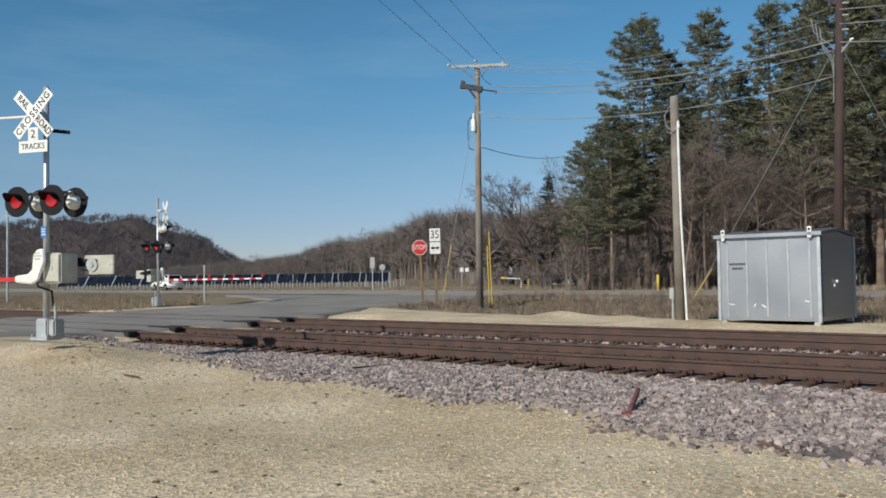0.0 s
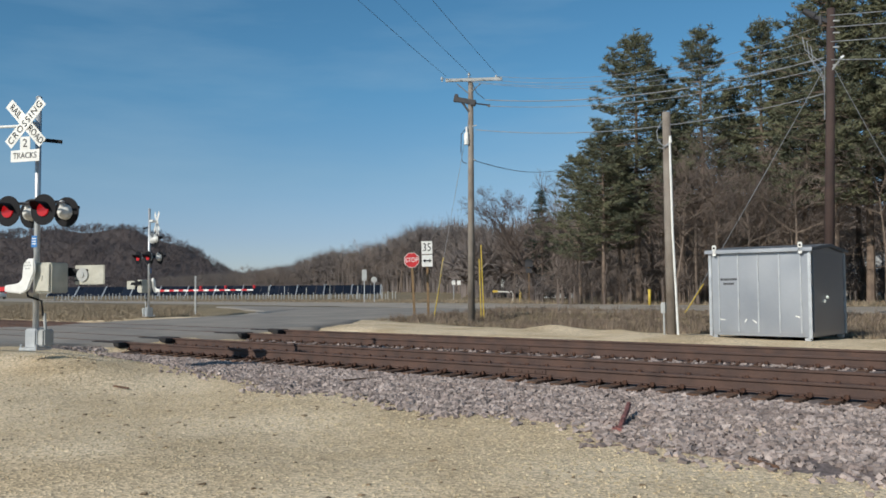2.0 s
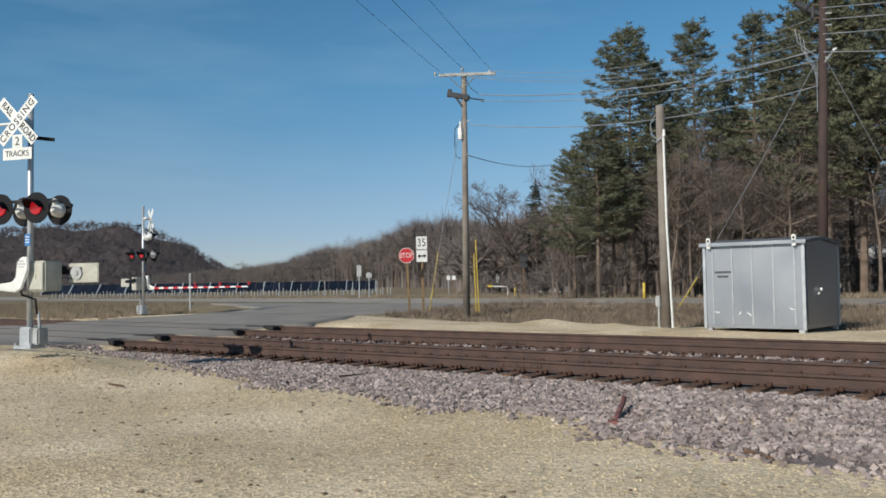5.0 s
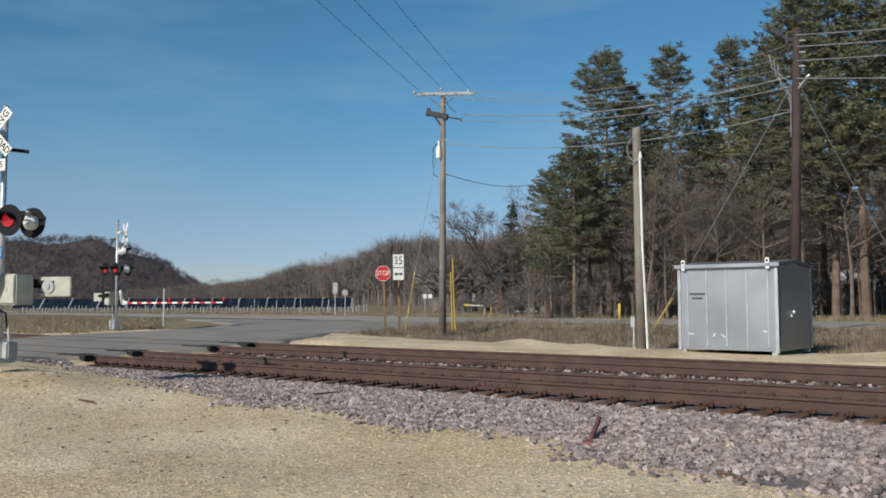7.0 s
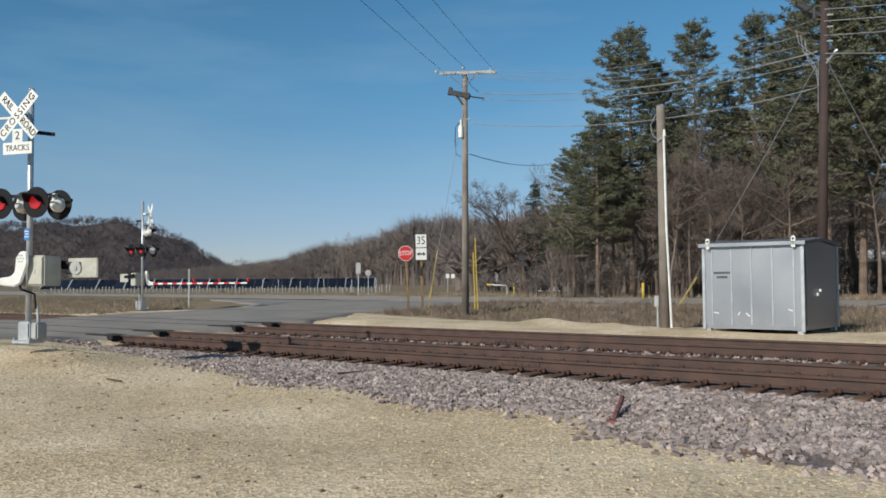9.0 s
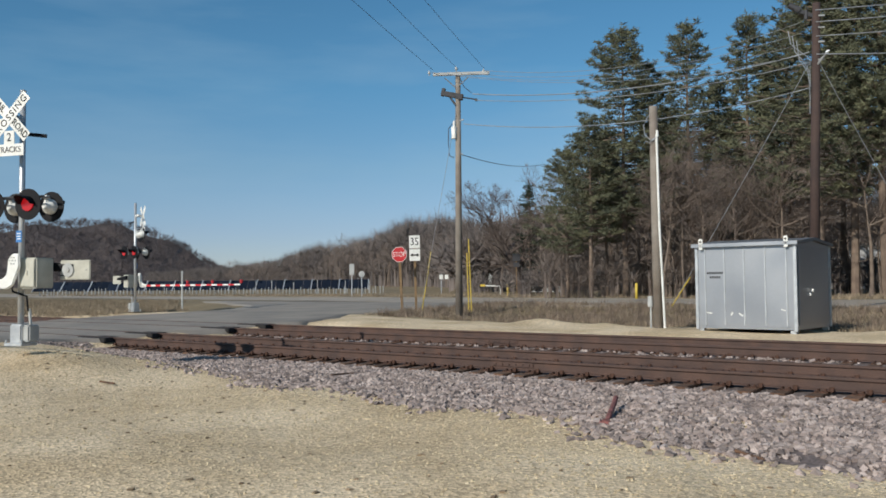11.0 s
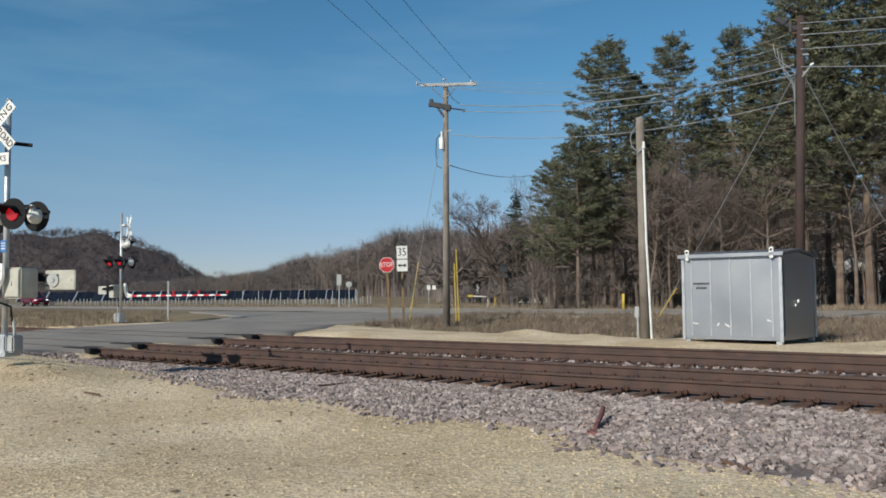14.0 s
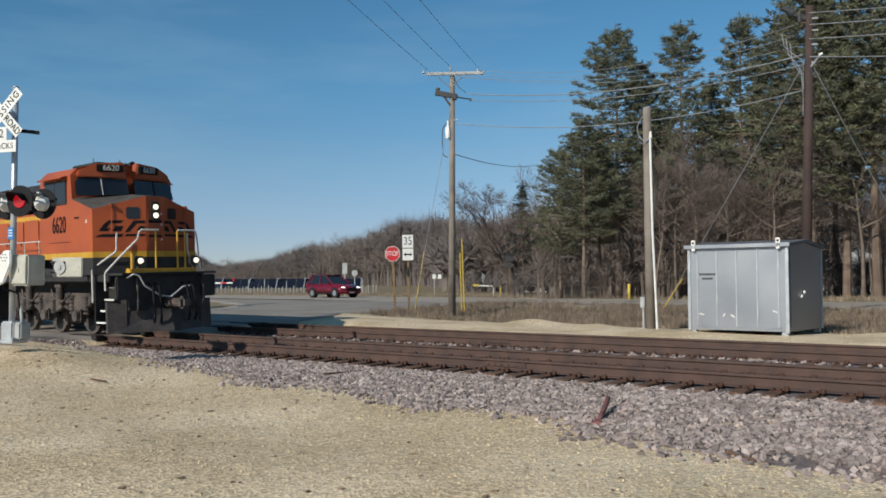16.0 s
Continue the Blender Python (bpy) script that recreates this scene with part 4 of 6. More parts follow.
t = sign_post(-25.2, 29.81, 0.3, 3.3, -1.0, "route_sign", "white route marker above an arrow plate on a post")
for zc, s in ((3.03, 0.61), (2.44, 0.55)):
    bm = B()
    box(bm, (0, -0.06, zc), (0.48, 0.006, s - 0.03))
    part("plate", bm, M["white"], t, "white square plate")
words("lettering", "35", 0.5, pose(0, -0.067, 3.03), M["black"], t, depth=0.002, squeeze=0.8)
bm = B()
slab(bm, [(-0.2, 2.44), (-0.09, 2.53), (-0.09, 2.47), (0.09, 2.47), (0.09, 2.53), (0.2, 2.44), (0.09, 2.35), (0.09, 2.41), (-0.09, 2.41), (-0.09, 2.35)], 1, -0.07, -0.0645)
part("arrow", bm, M["black"], t, "black two-headed arrow")


def guard(a, b):
    ob = part("guy_guard", pipe(B(), [a, b], 0.026, 8), M["yellow"])
    tagged(ob, "tall yellow plastic guy-wire guard", "guy guard", "guy guards")


guard((-24.38, 29.22, 0.25), (-24.0, 29.43, 2.85))
guard((-22.8, 30.53, 0.2), (-22.8, 30.43, 2.77))
guard((-22.7, 30.6, 0.2), (-22.73, 30.47, 3.39))
guard((-15.6, 35.2, 0.2), (-14.45, 34.75, 1.6))


def far_sign(x, y, z, h, plate, label, roundp=False, material="white", post="galv"):
    t = sign_post(x, y, z, h, 0, "road_sign", label, "road sign", 0.07, post)
    w, hh, zc = plate
    bm = B()
    if roundp:
        disc(bm, (0, -0.05, zc), (0, 1, 0), w / 2, 0.01, 20)
    else:
        box(bm, (0, -0.05, zc), (w, 0.01, hh))
    part("plate", bm, M[material], t)
    return t


far_sign(-52.7, 53.8, 0.5, 2.6, (0.4, 0.95, 2.25), "tall pale sign plate on a post across the highway", False, "grey")
far_sign(-52.3, 54.6, 0.5, 2.1, (0.52, 0.52, 1.85), "round grey sign seen beside the tall plate", True, "grey")
t = far_sign(-51.47, 64.6, 0.5, 1.9, (0.34, 0.4, 1.6), "pair of small white plates at a far driveway")
bm = B()
box(bm, (0.5, -0.05, 1.6), (0.34, 0.01, 0.4))
part("plate", bm, M["white"], t)
t = far_sign(-39.6, 59.6, 0.45, 3.3, (0.62, 0.62, 3.1), "dark-backed route sign on a wooden post", False, "wire_dark", "post")
bm = B()
box(bm, (0, -0.05, 2.5), (0.5, 0.01, 0.38))
part("plate", bm, M["wire_dark"], t)
t = sign_post(-41.5, 28.93, 0.2, 2.1, 0, "delineator_post", "slim pale roadside post by the crossing", "post", 0.09, "grey")
for x, y, z, h in ((-25.14, 51.76, 0.4, 0.95), (-41.0, 60.4, 0.45, 0.85)):
    t = thing("yellow_marker_post", pose(x, y, z), "yellow plastic marker post on the verge", "marker post", "marker posts")
    bm = B()
    rod(bm, (0, 0, -0.1), (0, 0, h), 0.09, 0.085, 14)
    rod(bm, (0, 0, h), (0, 0, h + 0.04), 0.085, 0.03, 14)
    part("tube", bm, M["yellow"], t, smooth=True)
t = thing("pipe_marker", pose(-43.5, 61.5, 0.45), "white bent pipe with a yellow cap", "pipe")
bm = B()
pipe(bm, [(0.7, 0.4, -0.1), (0.7, 0.4, 0.6), (0.6, 0.35, 0.75), (-0.4, -0.25, 0.8)], 0.05)
part("pipe", bm, M["white"], t)
bm = B()
box(bm, (-0.6, -0.38, 0.82), (0.45, 0.12, 0.18), rot=(0, 0, 32), bevel=0.02)
part("cap", bm, M["yellow"], t)
# pale lamp-like post far left behind the near signal
t = thing("slim_post", pose(-61.5, 26.9, 0.1), "slim grey post with a short bracket", "post")
bm = B()
rod(bm, (0, 0, -0.1), (0, 0, 6.3), 0.075, 0.07, 12)
rod(bm, (-0.5, 0, 6.0), (0.5, 0, 6.0), 0.05)
part("tube", bm, M["galv"], t)


# ---- litter beside the ballast ----
bm = B()
pts = [(-5.14, 9.68, -0.33), (-5.26, 10.0, -0.25), (-5.46, 10.5, -0.2), (-5.62, 10.88, -0.15)]
pipe(bm, pts, 0.035, 7)
box(bm, (-5.14, 9.66, -0.32), (0.16, 0.14, 0.12), rot=(10, 20, 30), bevel=0.03)
tagged(part("rusty_bar", bm, mat("red_rusted_iron", (0.33, 0.135, 0.12), 0.85, 0.1, 0.3, 8, 60, 0.4)), "red rusted iron bar lying on the ballast", "scrap bar")
for x, y, l, a in ((-11.8, 12.0, 1.2, 97), (-3.15, 9.0, 0.42, -28), (-14.6, 8.6, 0.4, 10)):
    bm = B()
    zb = float(max(ground_z(x, y), bed_z(np.array(x), np.array(y))))
    box(bm, (0, 0, 0), (l, 0.04, 0.03), bevel=0.01)
    bmesh.ops.transform(bm, matrix=pose(x, y, zb + 0.03, 0, 3, a), verts=bm.verts)
    tagged(part("wood_scrap", bm, M["tie"]), "splintered brown wood scrap on the gravel", "wood scrap", "wood scraps")


# ---- solar field ----
LAT, FWD = Vector((0.768, 0.640, 0)), Vector((-0.640, 0.768, 0))


def at_view(px, depth):
    """Ground place at a bearing (in tangent units from the middle) and depth from the eye."""
    p = FWD * depth + LAT * (px * depth)
    return Vector((p.x, p.y, float(ground_z(p.x, p.y))))


def solar_table(px, depth, length):
    p = at_view(px, depth)
    t = thing("solar_table", Matrix.Translation(p) @ pose(0, 0, 0, 0, 0, 39.8), "tilted table of dark blue solar panels", "solar panel", "rows of solar panels")
    n = max(3, int(length / 1.7))
    for k in range(n):
        bm = B()
        box(bm, (-length / 2 + (k + 0.5) * length / n, 0, 1.2), (length / n - 0.04, 1.9, 0.05), rot=(38, 0, 0))
        part("panel", bm, M["panel"], t)
    for x in (-length / 2 - 0.05, length / 2 + 0.05):
        bm = B()
        box(bm, (x, 0, 1.2), (0.12, 2.1, 0.12), rot=(38, 0, 0))
        part("end_rail", bm, M["galv"], t, "pale end rail")
    for k in range(3):
        bm = B()
        x = -length / 2 + 0.6 + k * (length - 1.2) / 2
        rod(bm, (x, 0.1, -0.2), (x, 0.1, 1.25), 0.07, n=8)
        part("support_post", bm, M["galv"], t)


for k in range(12):
    a = -0.425 + 0.0315 * k
    solar_table(a, 116 - 0.3 * k, 3.5 if k < 8 else 3.66)
rnd = random.Random(3)
fence = thing("field_fence", Matrix.Identity(4), "fence of short pale posts before the solar field", "fence")
bm = B()
rod(bm, (0, 0, -0.2), (0, 0, 0.78), 0.05, n=8)
pm = bpy.data.meshes.new("fence_post")
bm.to_mesh(pm)
pm.materials.append(M["grey"])
for k in range(95):
    o = new("fence_post", pm)
    o.parent = fence
    o.matrix_world = Matrix.Translation(at_view(-0.43 + 0.0041 * k + rnd.uniform(-0.0008, 0.0008), 109)) @ Matrix.Diagonal((1, 1, rnd.uniform(0.8, 1.25), 1))
for a, h in ((-0.147, 1.7), (-0.12, 2.1), (-0.088, 1.9), (-0.06, 1.9), (-0.19, 2.0), (-0.172, 2.0)):
    o = new("fence_post", pm)
    o.parent = fence
    o.matrix_world = Matrix.Translation(at_view(a, 111)) @ Matrix.Diagonal((1, 1, h * 1.1, 1))


# ---- trees ----
def limb(V, F, a, b, r0, r1, n=4):
    """One tapered stick, added to vertex and face lists."""
    a, b = Vector(a), Vector(b)
    d = (b - a).normalized()
    s = d.cross(Vector((0, 0, 1)))
    s = s.normalized() if s.length > 0.02 else Vector((1, 0, 0))
    u = s.cross(d)
    i = len(V)
    for p, r in ((a, r0), (b, r1)):
        for k in range(n):
            w = 2 * math.pi * k / n
            V.append(tuple(p + r * (math.cos(w) * s + math.sin(w) * u)))
    for k in range(n):
        F.append((i + k, i + (k + 1) % n, i + n + (k + 1) % n, i + n + k))


def blade(V, F, a, b, r0, r1):
    """A fine twig, one narrow sliver."""
    d = b - a
    s = d.cross(Vector((0.3, -0.8, 0.2)))
    s = s.normalized() if s.length > 1e-4 else Vector((1, 0, 0))
    i = len(V)
    V.extend((tuple(a - s * r0), tuple(a + s * r0), tuple(b + s * r1)))
    F.append((i, i + 1, i + 2))


def grow(V, F, T, G, p, d, length, r, depth, rnd, spread, droop=0.0):
    """Branches by forking; the last orders go to the twig lists."""
    q, steps_n = Vector(p), 3 if depth else 2
    for k in range(steps_n):
        d = (d + Vector((rnd.gauss(0, 0.13), rnd.gauss(0, 0.13), rnd.gauss(0.02, 0.1) - droop))).normalized()
        e = q + d * length / steps_n
        ra, rb = r * (1 - 0.22 * k), r * (1 - 0.22 * (k + 1))
        if depth <= 1:
            blade(T, G, q, e, max(ra, 0.014), max(rb, 0.009))
        else:
            limb(V, F, q, e, ra, rb, 6 if r > 0.08 else 3)
        q = e
        if depth > 0 and k > 0:
            for _ in range(2 if depth < 3 else 1):
                ax = Vector((rnd.gauss(0, 1), rnd.gauss(0, 1), rnd.gauss(0, 0.5))).normalized()
                nd = (d + ax * spread).normalized()
                grow(V, F, T, G, q, nd, length * rnd.uniform(0.55, 0.78), rb * rnd.uniform(0.5, 0.68), depth - 1, rnd, spread, droop)
    if depth > 0:
        for _ in range(2):
            ax = Vector((rnd.gauss(0, 1), rnd.gauss(0, 1), rnd.gauss(0.2, 0.5))).normalized()
            grow(V, F, T, G, q, (d + ax * spread * 0.8).normalized(), length * rnd.uniform(0.6, 0.8), r * 0.42, depth - 1, rnd, spread, droop)


def bare_tree(seed, h, r, depth=4, spread=0.75, lean=(0, 0), bark="bark", label="bare deciduous tree with grey bark and fine twigs", low=0.35):
    rnd = random.Random(seed)
    V, F, T, G = [], [], [], []
    d = Vector((lean[0], lean[1], 1)).normalized()
    q, n = Vector((0, 0, -0.3)), 6
    for k in range(n):
        d = (d + Vector((rnd.gauss(0, 0.05), rnd.gauss(0, 0.05), 0.03))).normalized()
        e = q + d * (h * 0.62 + 0.3) / n
        limb(V, F, q, e, r * (1 - 0.12 * k) * (1.25 if k == 0 else 1), r * (1 - 0.12 * (k + 1)), 9)
        q = e
        if q.z > h * low:
            for _ in range(2):
                w = rnd.uniform(0, 2 * math.pi)
                nd = Vector((math.cos(w), math.sin(w), rnd.uniform(0.3, 1.0))).normalized()
                grow(V, F, T, G, q, nd, h * rnd.uniform(0.16, 0.26), r * 0.4, depth - 1, rnd, spread)
    for _ in range(3):
        w = rnd.uniform(0, 2 * math.pi)
        grow(V, F, T, G, q, Vector((0.4 * math.cos(w), 0.4 * math.sin(w), 1)).normalized(), h * 0.2, r * 0.32, depth - 1, rnd, spread)
    t = thing("bare_tree", Matrix.Identity(4), label, "tree", "bare trees of the wood")
    part("trunk", (V, F), M[bark], t)
    part("twig_crown", (T, G), M["twig"], t, "fine leafless twigs")
    return t


def spray(V, F, c, size, rg, n, flat=0.6, up=0.15, fat=1.0):
    """A clump of needles: thin blades pointing out from a middle."""
    d = rg.normal(0, 1, (n, 3))
    d /= np.linalg.norm(d, axis=1)[:, None]
    d[:, 2] = d[:, 2] * flat + up
    s = np.cross(d, rg.normal(0, 1, (n, 3)))
    s /= np.linalg.norm(s, axis=1)[:, None] + 1e-6
    tip = c + d * size * rg.uniform(0.6, 1.15, (n, 1))
    root = c + d * size * 0.12
    w = fat * size * rg.uniform(0.09, 0.16, (n, 1))
    i = len(V)
    for k in range(n):
        V.extend((tuple(root[k] + s[k] * w[k]), tuple(root[k] - s[k] * w[k]), tuple(tip[k])))
        F.append((i, i + 1, i + 2))
        i += 3


def pine(seed, h, clear, reach, needle="needle", clump=0.42, dens=1.0, label="tall white pine with layered dark green boughs", power=0.6):
    """A pine: straight trunk, whorls of upswept boughs, soft needle plumes along them and their side shoots."""
    rnd, rg = random.Random(seed), np.random.RandomState(seed)
    V, F, N, G = [], [], [], []
    r = h * 0.013
    for k in range(8):
        limb(V, F, (0.05 * math.sin(k), 0.05 * math.cos(k), -0.3 + (h + 0.2) * k / 8), (0.05 * math.sin(k + 1), 0.05 * math.cos(k + 1), -0.3 + (h + 0.2) * (k + 1) / 8),
             r * (1 - k / 8.6), r * (1 - (k + 1) / 8.6), 8)
    for k in range(14):  # dead snags under the crown
        w, z = rnd.uniform(0, 2 * math.pi), h * rnd.uniform(0.08, clear + 0.12)
        ln = rnd.uniform(0.6, 2.4)
        limb(V, F, (0, 0, z), (ln * math.cos(w), ln * math.sin(w), z + rnd.uniform(-0.3, 0.4) * ln), 0.035, 0.01, 3)
    z = clear * h
    lump = [rnd.uniform(0.72, 1.18) for _ in range(9)]
    while z < h - 0.3:
        d = (h - z) / (h * (1 - clear))
        shape = d ** power * (1 if d < 0.8 else 1 - 1.6 * (d - 0.8))
        storey = rnd.uniform(0.78, 1.14)
        turn0 = rnd.uniform(0, 6.28)
        n_b = rnd.choice((5, 6, 6, 7)) if d > 0.15 else 5
        for k in range(n_b):
            if rnd.random() < 0.1:
                continue
            w = turn0 + 2 * math.pi * (k + rnd.uniform(-0.3, 0.3)) / n_b
            ln = reach * shape * storey * lump[int((w % 6.283) / 6.284 * 9)] * rnd.uniform(0.72, 1.12) + 0.2
            out = Vector((math.cos(w), math.sin(w), 0))
            side = Vector((-out.y, out.x, 0))
            rise = rnd.uniform(-0.08, 0.12) + 0.75 * max(0, 0.45 - d)
            a = Vector((0, 0, z + rnd.uniform(-0.2, 0.2)))
            m = a + out * ln * 0.55 + Vector((0, 0, rise * ln * 0.45))
            b = a + out * ln + Vector((0, 0, (rise + 0.14) * ln))
            limb(V, F, a, m, 0.03 + 0.02 * d, 0.028, 3)
            limb(V, F, m, b, 0.028, 0.01, 3)
            for q in range(max(3, int(ln * (5.6 if d > 0.4 else 7.5) * dens))):
                u = rnd.uniform(0.22, 1.0) ** 0.8 if ln > 1 else rnd.uniform(0.1, 1.0)
                c = a.lerp(m, u / 0.55) if u < 0.55 else m.lerp(b, (u - 0.55) / 0.45)
                spread = 0.36 * ln * (1.12 - u) + 0.12
                c = c + side * rnd.uniform(-spread, spread) + Vector((0, 0, rnd.gauss(0.08, 0.1)))
                spray(N, G, np.array(c), clump * rnd.uniform(0.7, 1.2), rg, 13, 0.55, 0.3, 0.62)
        z += rnd.uniform(0.4, 0.62) * (1.0 if d > 0.25 else 0.75)
    for q in range(6):
        spray(N, G, np.array((0, 0, h - 0.16 * q)), clump * 0.7, rg, 12, 1.0, 0.6, 0.6)
    t = thing("pine_tree", Matrix.Identity(4), label, "tree", "pines of the wood")
    part("trunk", (V, F), M["bark_pale"], t)
    part("crown", (N, G), M[needle], t, "needle plumes with gaps between boughs")
    return t


def place(t, a, depth, turn=0.0, scale=1.0, first=False):
    p = at_view(a, depth)
    m = Matrix.Translation(p) @ pose(0, 0, 0, 0, 0, turn)
    if first:
        t.matrix_world = m
        t.scale = (scale, scale, scale)
        return t
    o = copy_thing(t, m)
    o.scale = (scale, scale, scale)
    return o


def bearing(x):
    return (x - 784) / 1538.7


rnd = random.Random(77)
# the row of tall pines
pines = [pine(101, 20.0, 0.3, 5.9), pine(102, 20.0, 0.36, 4.0, power=0.66), pine(103, 20.0, 0.42, 3.9, power=0.7), pine(104, 20.0, 0.34, 5.0)]
spots = [(1146, 62, 19.3, 0), (1193, 64, 17.6, 1), (1264, 62, 20.0, 1), (1318, 67, 17.0, 2), (1372, 62, 20.6, 2), (1412, 66, 18.2, 2), (1446, 64, 20.5, 1), (1500, 57, 21.8, 0), (1560, 58, 23.5, 3),
         (1615, 56, 25.0, 1), (1085, 60, 12.6, 3), (1042, 62, 10.6, 0), (1112, 64, 12.0, 3), (1225, 74, 16.0, 3), (1480, 74, 19, 2), (1680, 55, 24, 2), (1740, 58, 24, 0), (1350, 78, 16.5, 0), (1120, 76, 14.5, 1), (1540, 70, 22, 1)]
seen = set()
for x, dp, h, k in spots:
    place(pines[k], bearing(x), dp, rnd.uniform(0, 360), h / 20.0, k not in seen)
    seen.add(k)
sp = pine(120, 10.2, 0.06, 2.5, "spruce", 0.3, 1.3, "dark pointed spruce at the edge of the wood", 0.9)
sp["group"] = ""
place(sp, bearing(975), 78, 0, 1.0, True)
# bare trees
kinds = [bare_tree(201, 14, 0.22), bare_tree(202, 15, 0.2, 4, 0.6), bare_tree(203, 12, 0.16, 4, 0.7), bare_tree(204, 16, 0.2, 4, 0.55, (0.1, 0.05)), bare_tree(205, 11, 0.13, 4, 0.8)]
used = set()


def skyline(x):
    """How high the wood's outline stands over the horizon at a bearing, in tangent units."""
    return float(np.interp(x, (840, 870, 900, 975, 1010, 1060, 1150, 1300), (0.066, 0.082, 0.094, 0.105, 0.125, 0.18, 0.24, 0.26)))


def bare(k, x, dp, s):
    if x > 840:
        s = min(s, (skyline(x) * dp + 1) / (14, 15, 12, 16, 11)[k] * rnd.uniform(0.72, 0.98))
    place(kinds[k], bearing(x), dp, rnd.uniform(0, 360), s, k not in used)
    used.add(k)


for i in range(58):  # inside and along the edge of the pine wood
    x = rnd.uniform(1185, 1760)
    bare(rnd.randrange(5), x, rnd.choice((rnd.uniform(55, 62), rnd.uniform(58, 80))) + max(0, (1060 - x) * 0.1), rnd.uniform(0.45, 0.8))
for i in range(10):
    bare(rnd.randrange(5), rnd.uniform(985, 1185), rnd.uniform(64, 82), rnd.uniform(0.45, 0.8))
for i in range(48):  # the second depth of the wood
    x = rnd.uniform(850, 1800)
    bare(rnd.randrange(5), x, rnd.uniform(78, 125), rnd.uniform(0.6, 0.95) * (0.9 if x < 1000 else 1.1))
for i in range(64):  # woods beyond the solar field, lower and farther toward the gap
    x = rnd.uniform(440, 880)
    u = (x - 440) / 440
    dp = 390 - 235 * u + rnd.uniform(-12, 60)
    top = 36 + 84 * u ** 1.1
    bare(rnd.randrange(5), x, dp, max(0.35, (top * dp / 1539 + 0.6) / 15.5 * rnd.uniform(0.72, 1.08)))
def old_oak(seed, h, reach):
    """A stout trunk that leans far over to one side, with long crooked limbs and few twigs."""
    rnd = random.Random(seed)
    V, F, T, G = [], [], [], []
    lean = -LAT
    n = 8
    path = [lean * (reach * (k / n) ** 1.25) + FWD * 0.25 * math.sin(k * 1.3) + Vector((0, 0, -0.4 + (h + 0.4) * (k / n) ** 0.94)) for k in range(n + 1)]
    for k in range(n):
        r0, r1 = [0.52 * (1 - q / (n + 0.6)) ** 0.9 + (0.16 if q == 0 else 0) for q in (k, k + 1)]
        limb(V, F, path[k], path[k + 1], r0, r1, 9)
        if k < 1:
            continue
        d = (path[k + 1] - path[k]).normalized()
        for side in (-1, 1, 1):
            w = rnd.uniform(-1.0, 1.0)
            away = (lean * (0.9 if side > 0 else -0.7) + FWD * w * 0.7 + Vector((0, 0, rnd.uniform(0.0, 0.9)))).normalized()
            grow(V, F, T, G, path[k + 1], (d * 0.45 + away).normalized(), rnd.uniform(1.7, 2.6) * (1 - 0.06 * k), r1 * 0.5, 3, rnd, 0.85)
    t = thing("oak_tree", Matrix.Identity(4), "old dark leaning oak with gnarled bare limbs", "tree")
    part("trunk", (V, F), M["oak"], t)
    part("twig_crown", (T, G), M["oak"], t, "crooked leafless twigs")
    return t


place(old_oak(231, 7.0, 3.4), bearing(968), 72, 0, 1.0, True)


def far_wood(name, spots, h, material, label, seed, n=16, fat=0.34):
    """A distant wood: upright sprays of bare twigs on short stems, one joined mass."""
    rg = np.random.RandomState(seed)
    N, G = [], []
    for p in spots:
        hh = h * rg.uniform(0.7, 1.2)
        dpt = p.dot(FWD)
        px = 784 + 1538.7 * p.dot(LAT) / dpt
        if 830 < px and dpt > 50:
            hh = min(hh, (skyline(px) * dpt + 1) * 0.75)
        limb(N, G, (p[0], p[1], p[2] - 1), (p[0], p[1], p[2] + hh * 0.5), hh * 0.02, hh * 0.012, 3)
        for k in range(3):
            spray(N, G, np.array((p[0] + rg.normal(0, hh * 0.12), p[1] + rg.normal(0, hh * 0.12), p[2] + hh * (0.35 + 0.17 * k))), hh * 0.36, rg, n, 0.9, 0.45, fat)
    return tagged(part(name, (N, G), material), label, "woodland", "", "stuff")


# undergrowth behind the tall trees
sp_ = []
for i in range(900):
    x = rnd.uniform(860, 1800)
    p = at_view(bearing(x), rnd.uniform(60, 135) + max(0, (1000 - x) * 0.15))
    sp_.append(p)
far_wood("undergrowth", sp_, 2.3, M["twig_far"], "dense brown undergrowth and saplings beneath the trees", 301, 34, 0.17)
rs = random.Random(77)
far_wood("brush", [at_view(bearing(rs.uniform(1000, 1440)), rs.uniform(58, 70)) for i in range(170)], 3.4, M["twig"], "light brown brush and saplings along the wood's edge", 308, 30, 0.11)
far_wood("thicket", [at_view(bearing(rs.uniform(1440, 1800)), rs.uniform(66, 98)) for i in range(110)], 3.4, M["twig_far"], "brown thicket of saplings screening the pale house", 307, 34, 0.15)
sp_ = []
for i in range(900):
    p = at_view(bearing(rnd.uniform(830, 1800)), rnd.uniform(110, 170))
    sp_.append(p)
far_wood("back_wood", sp_, 11.0, M["twig_far"], "thick bare woodland standing behind the pines", 302, 34)
# unseen wood past the house, added so its metal end reflects dark
for x, y, h, k in ((2, 60, 21, 0), (9, 63, 22, 1), (16, 60, 20, 2), (33, 61, 21, 1), (-3, 66, 21, 2)):
    o = copy_thing(pines[k], pose(x, y, 0.4, 0, 0, 50 * x))
    o.scale = (h / 20.0,) * 3
